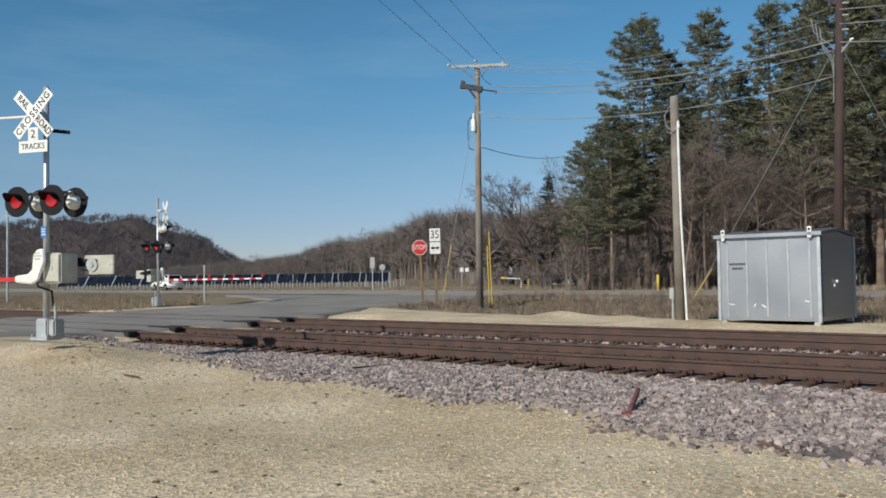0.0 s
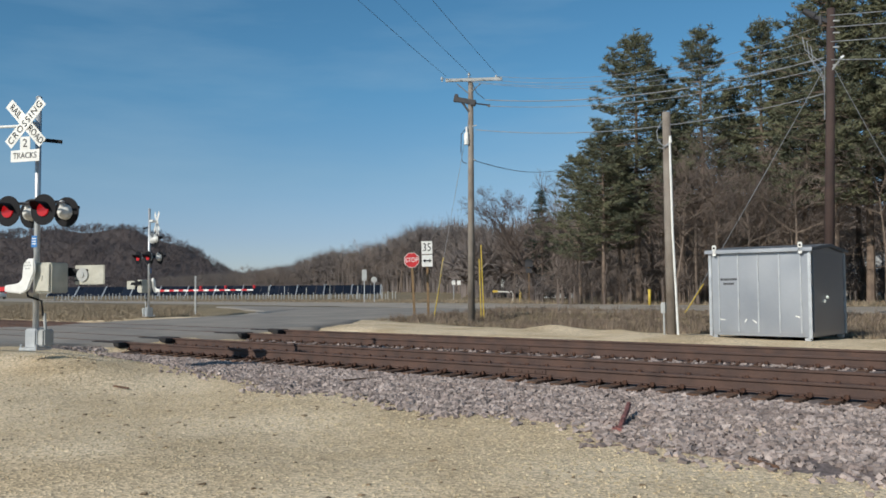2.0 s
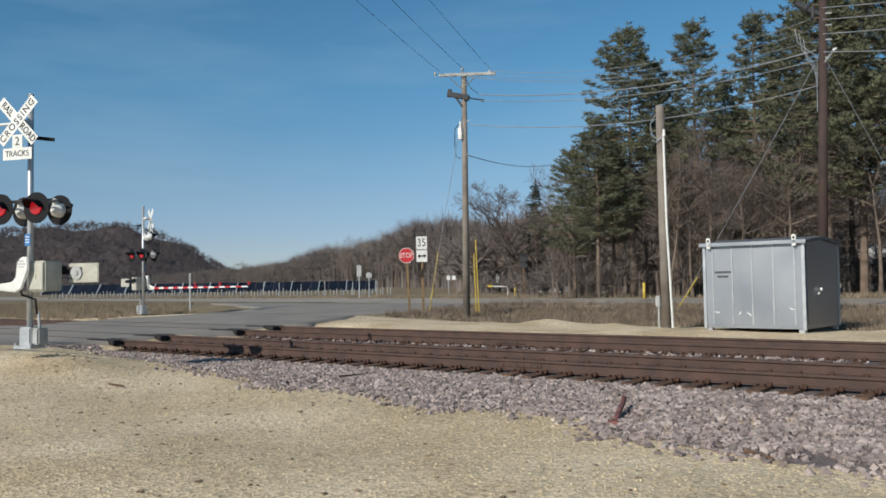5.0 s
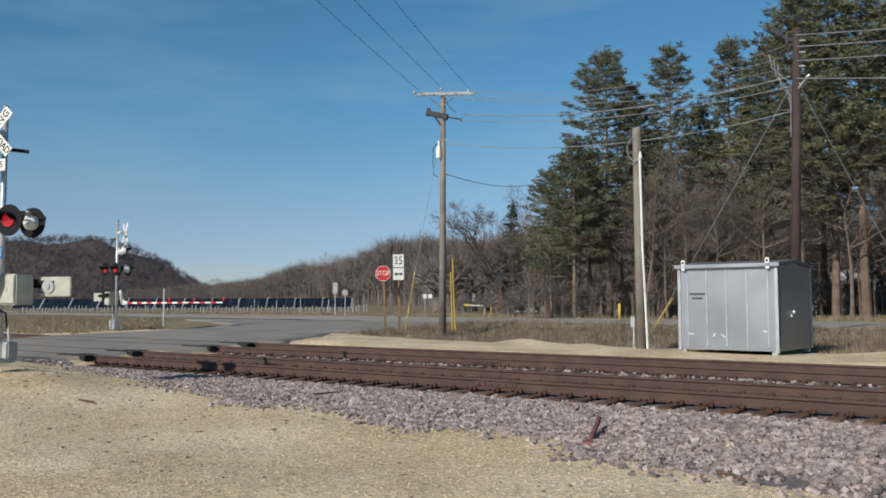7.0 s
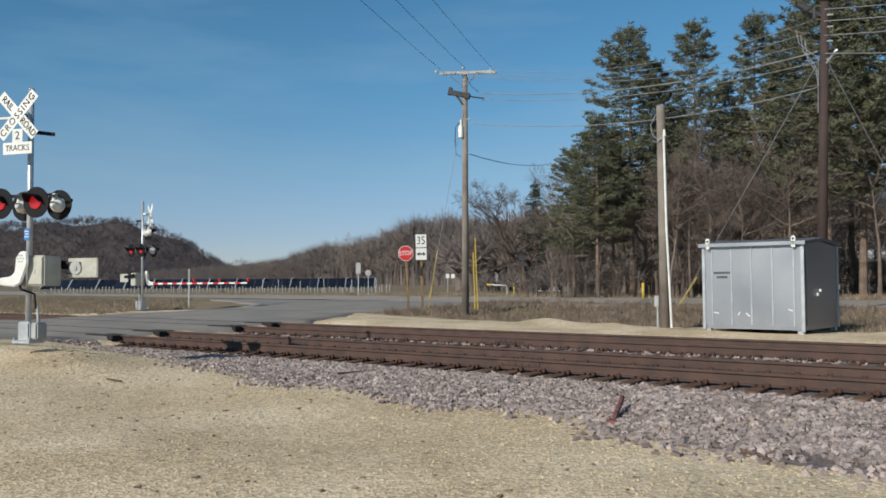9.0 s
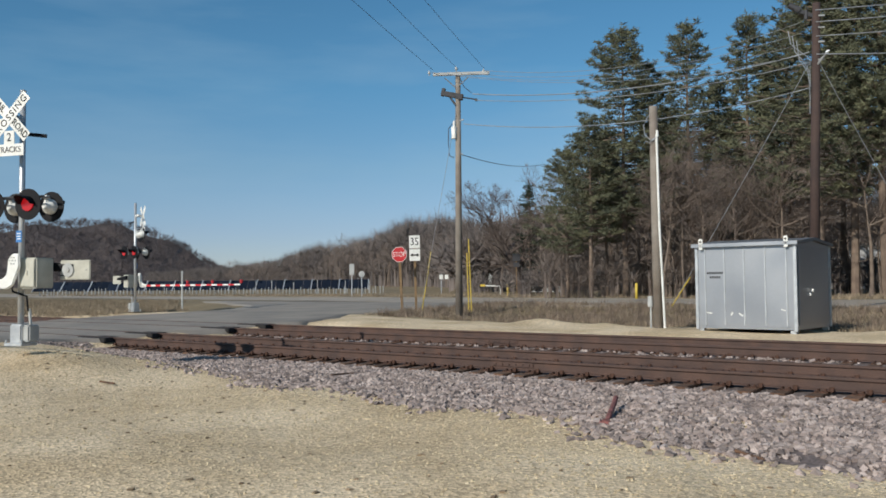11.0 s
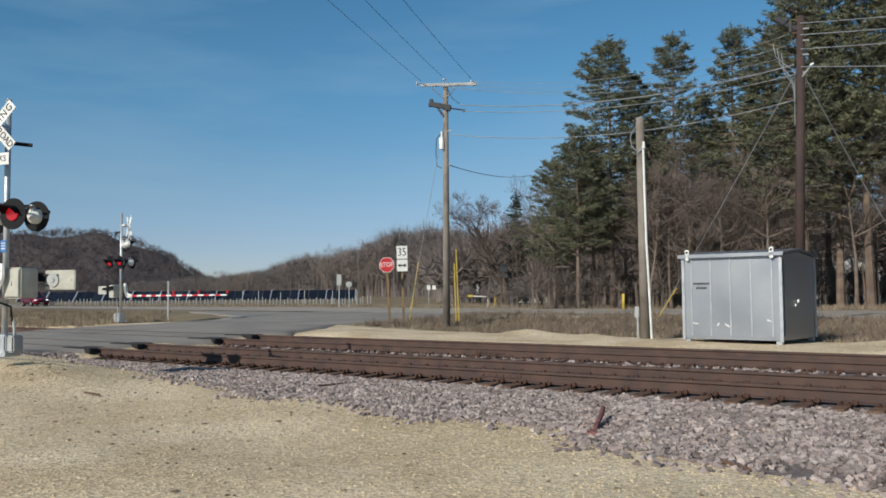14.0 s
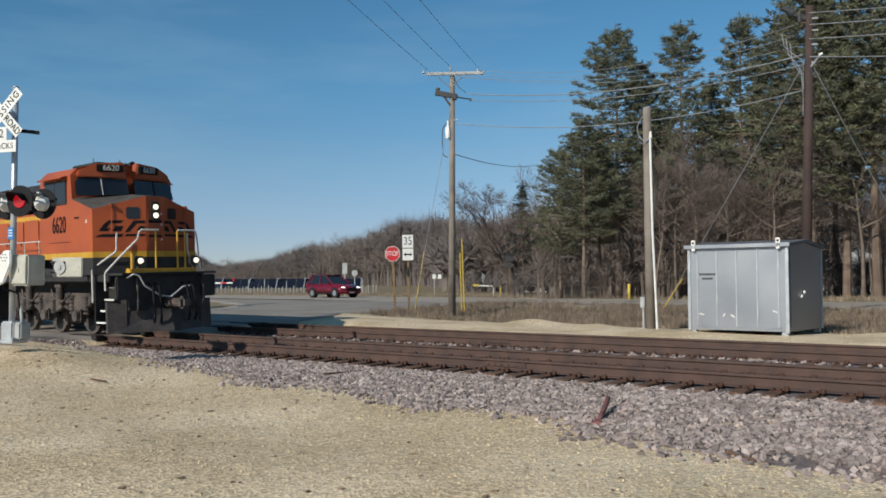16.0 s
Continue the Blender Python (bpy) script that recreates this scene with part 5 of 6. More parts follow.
far_wood("side_wood", [Vector((rnd.uniform(-6, 110), rnd.uniform(57, 95), 0.4)) for i in range(700)], 11.0, M["twig_far"], "bare woodland out of view, added to darken the signal house's reflection", 305, 30)


def ridge(x):
    """Outline of the distant woods over the horizon at a bearing, in tangent units."""
    return float(np.interp(x, (300, 440, 480, 520, 560, 600, 650, 690, 720, 760, 820, 880), (0.02, 0.026, 0.030, 0.034, 0.042, 0.052, 0.052, 0.063, 0.068, 0.082, 0.087, 0.084)))


rise_rnd = random.Random(92)
N, G = [], []
rg = np.random.RandomState(303)
for i in range(1500):
    x = rise_rnd.uniform(300, 880)
    u = max(0, (x - 440) / 440)
    dp = (400 - 235 * u) + rise_rnd.uniform(0, 110)
    p = at_view(bearing(x), dp)
    hh = (ridge(x) * dp + 1.4 - p.z) * rise_rnd.choice((rise_rnd.uniform(0.3, 0.7), rise_rnd.uniform(0.6, 0.86), rise_rnd.uniform(0.8, 0.93)))
    limb(N, G, (p.x, p.y, p.z - 1), (p.x, p.y, p.z + hh * 0.6), hh * 0.016, hh * 0.01, 3)
    for k in range(4):
        spray(N, G, np.array((p.x + rg.normal(0, hh * 0.1), p.y + rg.normal(0, hh * 0.1), p.z + hh * (0.3 + 0.17 * k))), hh * 0.22, rg, 34, 0.85, 0.55, 0.17)
tagged(part("far_wood", (N, G), M["twig_far"]), "distant bare woodland along the horizon", "woodland", "", "stuff")


# ---- houses glimpsed through the wood ----
def house(m, w, d, h, label):
    t = thing("house", m, label, "house")
    bm = B()
    slab(bm, [(-w / 2, -0.3), (w / 2, -0.3), (w / 2, h), (0, h + w * 0.28), (-w / 2, h)], 1, 0, d)
    part("wall", bm, M["siding"], t, "pale siding walls")
    for s in (-1, 1):
        bm = B()
        slab(bm, [(s * (w / 2 + 0.35), h - 0.2), (0, h + w * 0.28 + 0.02), (0, h + w * 0.28 + 0.2), (s * (w / 2 + 0.4), h - 0.02)], 1, -0.35, d + 0.35)
        part("roof", bm, M["shingle"], t, "grey shingled roof slope")
    for x in (-w * 0.28, w * 0.28):
        bm = B()
        box(bm, (x, -0.02, h * 0.52), (1.15, 0.1, 1.5), bevel=0.02)
        wd = part("window", bm, M["white"], t, "white-framed window")
        bm = B()
        box(bm, (x, -0.06, h * 0.52), (0.95, 0.06, 1.3))
        part("pane", bm, M["panel"], wd)
    bm = B()
    box(bm, (0, -0.03, 1.05), (0.95, 0.1, 2.1), bevel=0.02)
    part("door", bm, M["grey"], t)


house(Matrix.Translation(at_view(bearing(1580), 104)) @ pose(0, 0, 0, 0, 0, 20), 6.4, 8.0, 3.6, "pale house half hidden behind the trees")
house(Matrix.Translation(at_view(bearing(1004), 104)) @ pose(0, 0, 0, 0, 0, 45), 3.6, 4.0, 1.5, "small white shed behind the old oak")


# ---- wooded hill ----
def hill_top(x):
    """Crest height above the plain at a bearing, 700 m away."""
    pts = [(-500, 42), (-200, 50), (0, 50), (100, 54), (190, 56), (250, 54.5), (300, 49), (340, 41.5), (380, 31), (420, 19), (470, 9), (560, 3), (700, 0)]
    return float(np.interp(x, [a for a, _ in pts], [b for _, b in pts]))


V, F, cols = [], [], list(range(-500, 701, 20))
prof = [(560, 0.0), (590, 0.16), (620, 0.42), (650, 0.7), (680, 0.9), (705, 1.0), (740, 0.95), (900, 0.4)]
for x in cols:
    for dp, f in prof:
        p = at_view(bearing(x), dp)
        V.append((p.x, p.y, p.z - 0.5 + f * (hill_top(x) - 5) * (1 + 0.05 * math.sin(x * 0.05 + dp * 0.03))))
m_ = len(prof)
for i in range(len(cols) - 1):
    for j in range(m_ - 1):
        F.append((i * m_ + j, (i + 1) * m_ + j, (i + 1) * m_ + j + 1, i * m_ + j + 1))
tagged(part("hill", (V, F), M["hill"], smooth=True), "long wooded bluff behind the fields", "hill", "", "structure")
sp_ = []
for i in range(2700):
    x = rnd.uniform(-120, 560)
    dp = rnd.uniform(565, 712)
    f = float(np.interp(dp, [a for a, _ in prof], [b for _, b in prof]))
    p = at_view(bearing(x), dp)
    p.z += f * (hill_top(x) - 5) - 1
    sp_.append(p)
far_wood("hill_wood", sp_, 7.0, M["twig_hill_hazed"], "bare winter woodland covering the bluff", 304, 12)


# ---- locomotive ----
M["orange"] = mat("orange_locomotive_paint", (0.40, 0.085, 0.024), 0.42, 0, 0.06, 1.2, 40, 0.04, (0.32, 0.066, 0.022))
M["loco_yellow"] = mat("yellow_stripe_paint", (0.58, 0.32, 0.03), 0.45, 0, 0.1, 3, 40, 0.03)
M["loco_black"] = mat("sooty_black_paint", (0.018, 0.0175, 0.018), 0.6, 0, 0.25, 2, 40, 0.1, (0.036, 0.032, 0.03))
M["truck"] = mat("dusty_brown_castings", (0.12, 0.096, 0.082), 0.85, 0, 0.3, 3, 30, 0.4, (0.035, 0.03, 0.028))
M["glass"] = mat("dark_cab_glass", (0.012, 0.015, 0.02), 0.08, 0, 0.1, 2, 20, 0, None, 0, False, 0.6)
M["pale_rail"] = mat("pale_handrail_paint", (0.62, 0.60, 0.56), 0.5, 0, 0.1, 5, 40, 0.03)
HEAD = glow("lit_headlamp", (1.0, 0.86, 0.62), 1.5, (0.8, 0.8, 0.75))
HEADC = glow("dipped_headlight", (1.0, 0.95, 0.85), 1.1, (0.6, 0.6, 0.6))
W_OB = []


def facet_bits(bm, polys, o, ux, uz, n, th):
    """Flat pieces on a slanted face: polygons in (u, v), laid at o with axes ux, uz, thickness th along n."""
    for poly in polys:
        a = [bm.verts.new(o + ux * u + uz * v) for u, v in poly]
        b = [bm.verts.new(o + ux * u + uz * v + n * th) for u, v in poly]
        k = len(poly)
        bm.faces.new(a[::-1]), bm.faces.new(b)
        for i in range(k):
            bm.faces.new((a[i], a[(i + 1) % k], b[(i + 1) % k], b[i]))
    return bm


def skin(bm, verts, faces):
    v = [bm.verts.new(p) for p in verts]
    for f in faces:
        bm.faces.new([v[i] for i in f])
    return bm


def locomotive():
    t = thing("locomotive", pose(-21, 14.46, 0.02, 1.79, 0, 0), "orange diesel locomotive with yellow stripes and black trim", "locomotive")
    # frame and walkway
    bm = B()
    box(bm, (-11.0, 0, 1.62), (20.6, 2.96, 0.2), bevel=0.02)
    box(bm, (-11.0, 0, 1.35), (18.5, 1.2, 0.45))
    part("underframe", bm, M["loco_black"], t, "black underframe and walkway")
    for s in (-1, 1):
        bm = B()
        box(bm, (-11.3, s * 1.5, 1.63), (19.0, 0.03, 0.17), bevel=0.005)
        part("sill_plate", bm, M["loco_black"], t, "black side sill")
    # nose
    bm = B()
    vb = [(-2.6, -1.6), (-1.32, -1.6), (-0.84, -0.27), (-0.84, 0.27), (-1.32, 1.6), (-2.6, 1.6)]
    zt = [3.9, 3.52, 3.9, 3.9, 3.52, 3.9]
    vv = [(x, y, 2.35) for x, y in vb] + [(x, y, z) for (x, y), z in zip(vb, zt)]
    skin(bm, vv, [(0, 1, 7, 6), (1, 2, 8, 7), (2, 3, 9, 8), (3, 4, 10, 9), (4, 5, 11, 10), (5, 0, 6, 11), (0, 5, 4, 3, 2, 1)])
    nose = part("nose", bm, M["orange"], t, "orange faceted nose")
    bm = B()
    top = [(-2.6, -1.6, 3.9), (-1.32, -1.6, 3.52), (-0.84, -0.27, 3.9), (-0.84, 0.27, 3.9), (-1.32, 1.6, 3.52), (-2.6, 1.6, 3.9), (-2.0, 0.0, 4.03)]
    skin(bm, top, [(i, (i + 1) % 6, 6) for i in range(6)])
    part("nose_top", bm, mat("grey_antiglare_paint", (0.085, 0.078, 0.07), 0.8, 0, 0.15, 3, 40, 0.1), nose, "dull grey anti-glare top")
    bm = B()
    vb2 = [(x + (0.004 if x > -1 else 0), y * 1.004) for x, y in vb]
    skin(bm, [(x, y, 2.19) for x, y in vb2] + [(x, y, 2.35) for x, y in vb2], [(i, (i + 1) % 6, 6 + (i + 1) % 6, 6 + i) for i in range(6)])
    part("nose_stripe", bm, M["loco_yellow"], nose, "yellow band under the nose")
    bm = B()
    vb3 = [(x - 0.02 if x > -1 else x, y * 0.995) for x, y in vb]
    skin(bm, [(x, y, 1.72) for x, y in vb3] + [(x, y, 2.19) for x, y in vb3], [(i, (i + 1) % 6, 6 + (i + 1) % 6, 6 + i) for i in range(6)])
    part("nose_skirt", bm, M["loco_black"], nose, "black skirt under the nose")
    # marks on the slanted faces: plain black shapes
    for s in (-1, 1):
        a, b = Vector((-1.32, s * 1.6, 2.35)), Vector((-0.84, s * 0.27, 2.35))
        ux = (b - a).normalized()
        n = Vector((ux.y, -ux.x, 0)) * (1 if s < 0 else -1)
        n = n if n.x > 0 else -n
        uz = Vector((0, 0, 1))
        o = a + n * 0.003
        bm = B()
        facet_bits(bm, [[(0.05, 0.40), (0.75, 0.40), (0.80, 0.48), (0.24, 0.48)], [(0.84, 0.42), (1.38, 0.42), (1.38, 0.48), (0.88, 0.48)],
                        [(0.16, 0.56), (0.40, 0.56), (0.46, 0.64), (0.36, 0.64), (0.46, 0.78), (0.74, 0.78), (0.80, 0.86), (0.42, 0.86), (0.28, 0.74)],
                        [(0.50, 0.56), (0.74, 0.56), (0.80, 0.70), (0.60, 0.70)],
                        [(0.84, 0.54), (0.96, 0.54), (1.16, 0.78), (1.38, 0.78), (1.38, 0.86), (1.08, 0.86)],
                        [(1.14, 0.56), (1.38, 0.56), (1.38, 0.70), (1.24, 0.70)]], o, ux, uz, n, 0.004)
        part("black_emblem", bm, M["black"], nose, "black slanted emblem shapes")
        bm = B()
        facet_bits(bm, [[(0.92, 0.91), (1.2, 0.91), (1.24, 0.95), (1.24, 1.19), (1.2, 1.23), (0.92, 1.23), (0.88, 1.19), (0.88, 0.95)]], o, ux, uz, n, 0.012)
        part("nose_window", bm, M["glass"], nose, "small dark nose window")
        bm = B()
        rod(bm, tuple(o + ux * 0.5 + n * 0.03 + uz * 0.55), tuple(o + ux * 0.5 + n * 0.03 + uz * 1.25), 0.014, n=6)
        box(bm, tuple(o + ux * 0.5 + n * 0.05 + uz * 1.27), (0.1, 0.1, 0.1), bevel=0.02)
        part("grab_iron", bm, M["orange"], nose)
    bm = B()
    facet_bits(bm, [[(-0.2, 0.46), (0.2, 0.46), (0.2, 0.53), (-0.2, 0.53)], [(-0.2, 0.86), (0.2, 0.86), (0.2, 0.95), (-0.2, 0.95)]],
               Vector((-0.827, 0, 2.28)), Vector((0, 1, 0)), Vector((0, 0, 1)), Vector((1, 0, 0)), 0.004)
    part("black_emblem", bm, M["black"], nose)
    bm = B()
    box(bm, (-0.84, 0, 2.98), (0.02, 0.46, 1.1), bevel=0.008)
    dr = part("nose_door", bm, M["orange"], nose)
    for z in (2.68, 3.1, 3.4):
        bm = B()
        box(bm, (-0.825, 0.2, z), (0.03, 0.05, 0.05), bevel=0.008)
        part("hinge", bm, M["pale_rail"], dr)
    # headlamps
    bm = B()
    box(bm, (-0.8, -0.02, 3.47), (0.1, 0.24, 0.54), bevel=0.03)
    hl = part("headlamp_case", bm, M["loco_black"], nose, "black headlamp case")
    for z in (3.59, 3.35):
        bm = B()
        disc(bm, (-0.74, -0.02, z), (1, 0, 0), 0.075, 0.03, 18)
        part("headlamp", bm, HEAD, hl, "lit white headlamp")
    # cab
    def screen_x(y, z):
        """The windscreens' plane on each side of the middle post."""
        return -2.0 - 0.30 * (z - 3.95) - 0.25 * abs(y)
    bm = B()
    sec = [(-1.6, 2.35), (-1.58, 4.56), (-1.38, 4.76), (-0.7, 4.93), (0.7, 4.93), (1.38, 4.76), (1.58, 4.56), (1.6, 2.35)]
    front = [(-2.3, y, z) if z < 3 else (screen_x(y, z), y, z) for y, z in sec]
    back = [(-4.45, y, z) for y, z in sec]
    skin(bm, front + back, [tuple(range(7, -1, -1)), tuple(range(8, 16))] + [(i, (i + 1) % 8, 8 + (i + 1) % 8, 8 + i) for i in range(8)])
    cab = part("cab", bm, M["orange"], t, "orange crew cab")
    for s in (-1, 1):
        bm = B()
        box(bm, (-3.4, s * 1.605, 2.27), (2.1, 0.014, 0.16))
        part("cab_stripe", bm, M["loco_yellow"], cab, "yellow band under the cab")
        bm = B()
        box(bm, (-3.4, s * 1.55, 1.95), (2.1, 0.02, 0.46))
        part("cab_skirt", bm, M["loco_black"], cab, "black panel under the cab")
        bm = B()
        box(bm, (-3.46, s * 1.59, 4.08), (1.34, 0.03, 0.70), bevel=0.02)
        fr = part("window_frame", bm, M["loco_black"], cab, "black side window frame")
        for x in (-3.79, -3.13):
            bm = B()
            box(bm, (x, s * 1.602, 4.08), (0.6, 0.02, 0.6), bevel=0.02)
            part("pane", bm, M["glass"], fr)
        bm = B()
        box(bm, (-3.5, s * 1.68, 4.5), (1.5, 0.22, 0.04), rot=(s * -16, 0, 0), bevel=0.01)
        part("sunshade", bm, M["orange"], cab, "sloping sunshade over the window")
        words("road_number", "6620", 0.68, pose(-3.25, s * 1.606, 3.14) if s < 0 else pose(-3.25, 1.606, 3.14, 0, 0, 180), M["black"], cab, squeeze=0.62)
        bm = B()
        box(bm, (-3.2, s * 1.606, 2.66), (1.35, 0.006, 0.012))
        part("panel_seam", bm, M["black"], cab)
        bm = B()
        box(bm, (-2.2, s * 1.606, 3.32), (0.28, 0.006, 0.05))
        part("small_lettering", bm, M["black"], cab, "short row of unreadable lettering")
        bm = B()
        box(bm, (-1.65, s * 1.6, 3.2), (0.06, 0.02, 0.09))
        part("marker", bm, M["white"], cab)
    # windscreens: two panes each side of a middle post
    for s in (-1, 1):
        bm = B()
        pts = []
        for y, z in ((0.1, 4.02), (1.53, 3.95), (1.49, 4.36), (1.4, 4.46), (0.1, 4.47)):
            pts.append(Vector((screen_x(y, z) + 0.012, s * y, z)))
        n = Vector((0.92, s * 0.23, 0.28)).normalized()
        a = [bm.verts.new(p) for p in pts]
        b = [bm.verts.new(p + n * 0.025) for p in pts]
        bm.faces.new(a[::-1]), bm.faces.new(b)
        for i in range(5):
            bm.faces.new((a[i], a[(i + 1) % 5], b[(i + 1) % 5], b[i]))
        wsn = part("windscreen", bm, M["glass"], cab, "dark tinted windscreen")
        bm = B()
        rod(bm, tuple(pts[4].lerp(pts[3], 0.55) + n * 0.05), tuple(pts[0].lerp(pts[1], 0.5) + n * 0.05), 0.012, n=6)
        part("wiper", bm, M["pale_rail"] if s < 0 else M["black"], wsn)
        bm = B()
        slab(bm, [(s * 0.12, 4.5), (s * 1.5, 4.5), (s * 1.42, 4.7), (s * 1.0, 4.9), (s * 0.2, 4.97)], 0, -2.62, -2.4, 0.03)
        bmesh.ops.transform(bm, matrix=pose(-2.14, 0, 0, 0, 0, s * 14) @ pose(2.5, 0, 0), verts=bm.verts)
        part("roof_brow", bm, M["orange"], cab, "orange brow over the windscreen")
        bm = B()
        box(bm, (-2.17, s * 0.6, 4.77), (0.1, 0.74, 0.21), rot=(0, 0, s * 14), bevel=0.02)
        nb = part("number_board", bm, M["black"], cab, "black number board")
        words("road_number", "6620", 0.23, pose(-2.112, s * 0.6, 4.77, 0, 0, 90 + s * 14), M["pale_rail"], nb)
    # roof gear
    bm = B()
    box(bm, (-3.5, 0, 4.96), (1.5, 1.4, 0.1), bevel=0.03)
    part("air_conditioner", bm, M["loco_black"], cab, "low dark roof unit")
    for x, y in ((-2.95, -0.7), (-3.2, 0.45), (-2.9, 0.1)):
        bm = B()
        rod(bm, (x, y, 4.85), (x, y, 5.12), 0.02, 0.012, 8)
        rod(bm, (x, y, 4.85), (x, y, 4.95), 0.05, n=10)
        part("antenna", bm, M["loco_black"], cab)
    bm = B()
    rod(bm, (-2.95, 0.35, 4.98), (-2.6, 0.35, 4.99), 0.05, 0.09, 10)
    part("horn", bm, M["loco_black"], cab)
    # hood
    bm = B()
    box(bm, (-12.3, 0, 2.68), (15.7, 2.05, 1.95), bevel=0.02)
    hood = part("hood", bm, M["orange"], t, "orange engine hood with doors")
    bm = B()
    slab(bm, [(-1.03, 3.79), (1.03, 3.79), (1.03, 4.25), (0.75, 4.6), (-0.75, 4.6), (-1.03, 4.25)], 0, -20.15, -4.45)
    part("hood_top", bm, M["loco_black"], hood, "sooty black hood top")
    for s in (-1, 1):
        bm = B()
        box(bm, (-12.3, s * 1.03, 3.5), (15.7, 0.014, 0.17))
        part("hood_stripe", bm, M["loco_yellow"], hood, "yellow stripe along the hood")
        bm = B()
        box(bm, (-12.3, s * 1.032, 1.86), (15.7, 0.014, 0.22))
        part("hood_stripe", bm, M["loco_yellow"], hood, "yellow stripe along the hood")
        for k in range(14):
            bm = B()
            box(bm, (-5.2 - 1.08 * k, s * 1.035, 2.75), (0.98, 0.03, 1.45), bevel=0.015)
            dr = part("hood_door", bm, M["orange"], hood)
            bm = B()
            box(bm, (-4.85 - 1.08 * k, s * 1.06, 2.75), (0.03, 0.02, 0.16))
            part("latch", bm, M["loco_black"], dr)
        for k in range(16):
            bm = B()
            rod(bm, (-4.9 - 1.0 * k, s * 1.44, 1.7), (-4.9 - 1.0 * k, s * 1.44, 2.75), 0.018, n=6)
            part("stanchion", bm, M["pale_rail"], t)
        bm = B()
        rod(bm, (-4.6, s * 1.44, 2.75), (-20.2, s * 1.44, 2.75), 0.018, n=6)
        part("handrail", bm, M["pale_rail"], t, "pale handrail along the walkway")
    bm = B()
    box(bm, (-18.2, 0, 4.2), (3.6, 3.0, 0.5), bevel=0.08)
    part("radiator_wing", bm, M["loco_black"], hood, "black radiator overhang")
    # front platform
    bm = B()
    box(bm, (-0.2, -0.2, 1.80), (0.26, 2.0, 0.13), bevel=0.02)
    part("platform_edge", bm, M["loco_yellow"], t, "yellow platform edge")
    bm = B()
    box(bm, (-0.55, 0, 1.72), (1.0, 2.9, 0.06))
    part("platform", bm, M["loco_black"], t)
    for y in (-0.86, 0.86):
        bm = B()
        box(bm, (-0.26, y, 2.07), (0.2, 0.28, 0.26), bevel=0.04)
        rod(bm, (-0.26, y, 1.85), (-0.26, y, 1.95), 0.06)
        dl = part("ditch_light_case", bm, M["loco_black"], t, "black ditch light case")
        bm = B()
        disc(bm, (-0.14, y, 2.07), (1, 0, 0), 0.075, 0.03, 18)
        part("ditch_light", bm, HEAD, dl, "lit ditch light")
    for y, top in ((-0.39, 2.9), (0.28, 2.9), (0.52, 2.9), (-1.1, 2.28)):
        bm = B()
        rod(bm, (-0.16, y, 1.85), (-0.16, y, top), 0.028 if y > -1 else 0.045, n=8)
        part("front_stanchion", bm, M["loco_yellow"], t, "yellow upright of the front rail")
    for s in (-1, 1):
        bm = B()
        pipe(bm, [(-0.16, s * 0.3, 2.91), (-0.16, s * 0.8, 2.91), (-0.17, s * 0.87, 2.87), (-0.18, s * 0.92, 2.66), (-0.6, s * 1.24, 2.16), (-0.84, s * 1.48, 1.8), (-0.87, s * 1.5, 1.72), (-0.86, s * 1.5, 1.28)], 0.027)
        part("step_handrail", bm, M["pale_rail"], t, "pale bent handrail by the steps")
        bm = B()
        pipe(bm, [(-0.95, s * 1.1, 2.87), (-0.96, s * 1.11, 2.4), (-0.98, s * 1.13, 2.33), (-1.38, s * 1.56, 1.9), (-1.41, s * 1.58, 1.82), (-1.4, s * 1.58, 0.96)], 0.027)
        part("step_handrail", bm, M["pale_rail"], t, "pale bent handrail by the steps")
        bm = B()
        box(bm, (-0.9, s * 1.12, 1.0), (1.0, 0.06, 1.35))
        box(bm, (-1.36, s * 1.33, 1.0), (0.04, 0.42, 1.35))
        well = part("step_well", bm, M["loco_black"], t, "black step well")
        for k, z in enumerate((0.42, 0.73, 1.03, 1.34)):
            bm = B()
            box(bm, (-1.0, s * (1.36 - 0.06 * k), z), (0.62, 0.36 - 0.1 * k, 0.035))
            part("step", bm, M["loco_black"], well)
            bm = B()
            box(bm, (-1.0, s * (1.555 - 0.12 * k), z), (0.5, 0.02, 0.045))
            part("step_edge", bm, M["white"], well, "white step edge")
    # pilot plate and plough
    bm = B()
    box(bm, (-0.3, 0, 1.2), (0.1, 2.3, 0.95), bevel=0.02)
    part("pilot_plate", bm, M["loco_black"], t, "black pilot plate")
    bm = B()
    for s in (-1, 1):
        skin(bm, [(-0.55, s * 1.6, 0.14), (0.08, 0.0, 0.14), (-0.08, 0.0, 0.72), (-0.6, s * 1.6, 0.98), (-0.65, s * 1.6, 0.14), (-0.02, 0, 0.14), (-0.18, 0, 0.72), (-0.7, s * 1.6, 0.98)],
             [(0, 1, 2, 3), (7, 6, 5, 4), (0, 4, 5, 1), (3, 2, 6, 7), (0, 3, 7, 4)])
    part("plough", bm, mat("scuffed_plough_steel", (0.10, 0.085, 0.08), 0.7, 0.2, 0.3, 2, 30, 0.2, (0.045, 0.04, 0.04)), t, "scuffed dark snow plough")
    bm = B()
    box(bm, (0.15, 0, 0.92), (0.75, 0.24, 0.22), bevel=0.04)
    box(bm, (0.55, 0.02, 0.92), (0.3, 0.34, 0.34), bevel=0.08)
    part("coupler", bm, M["truck"], t, "cast knuckle coupler")
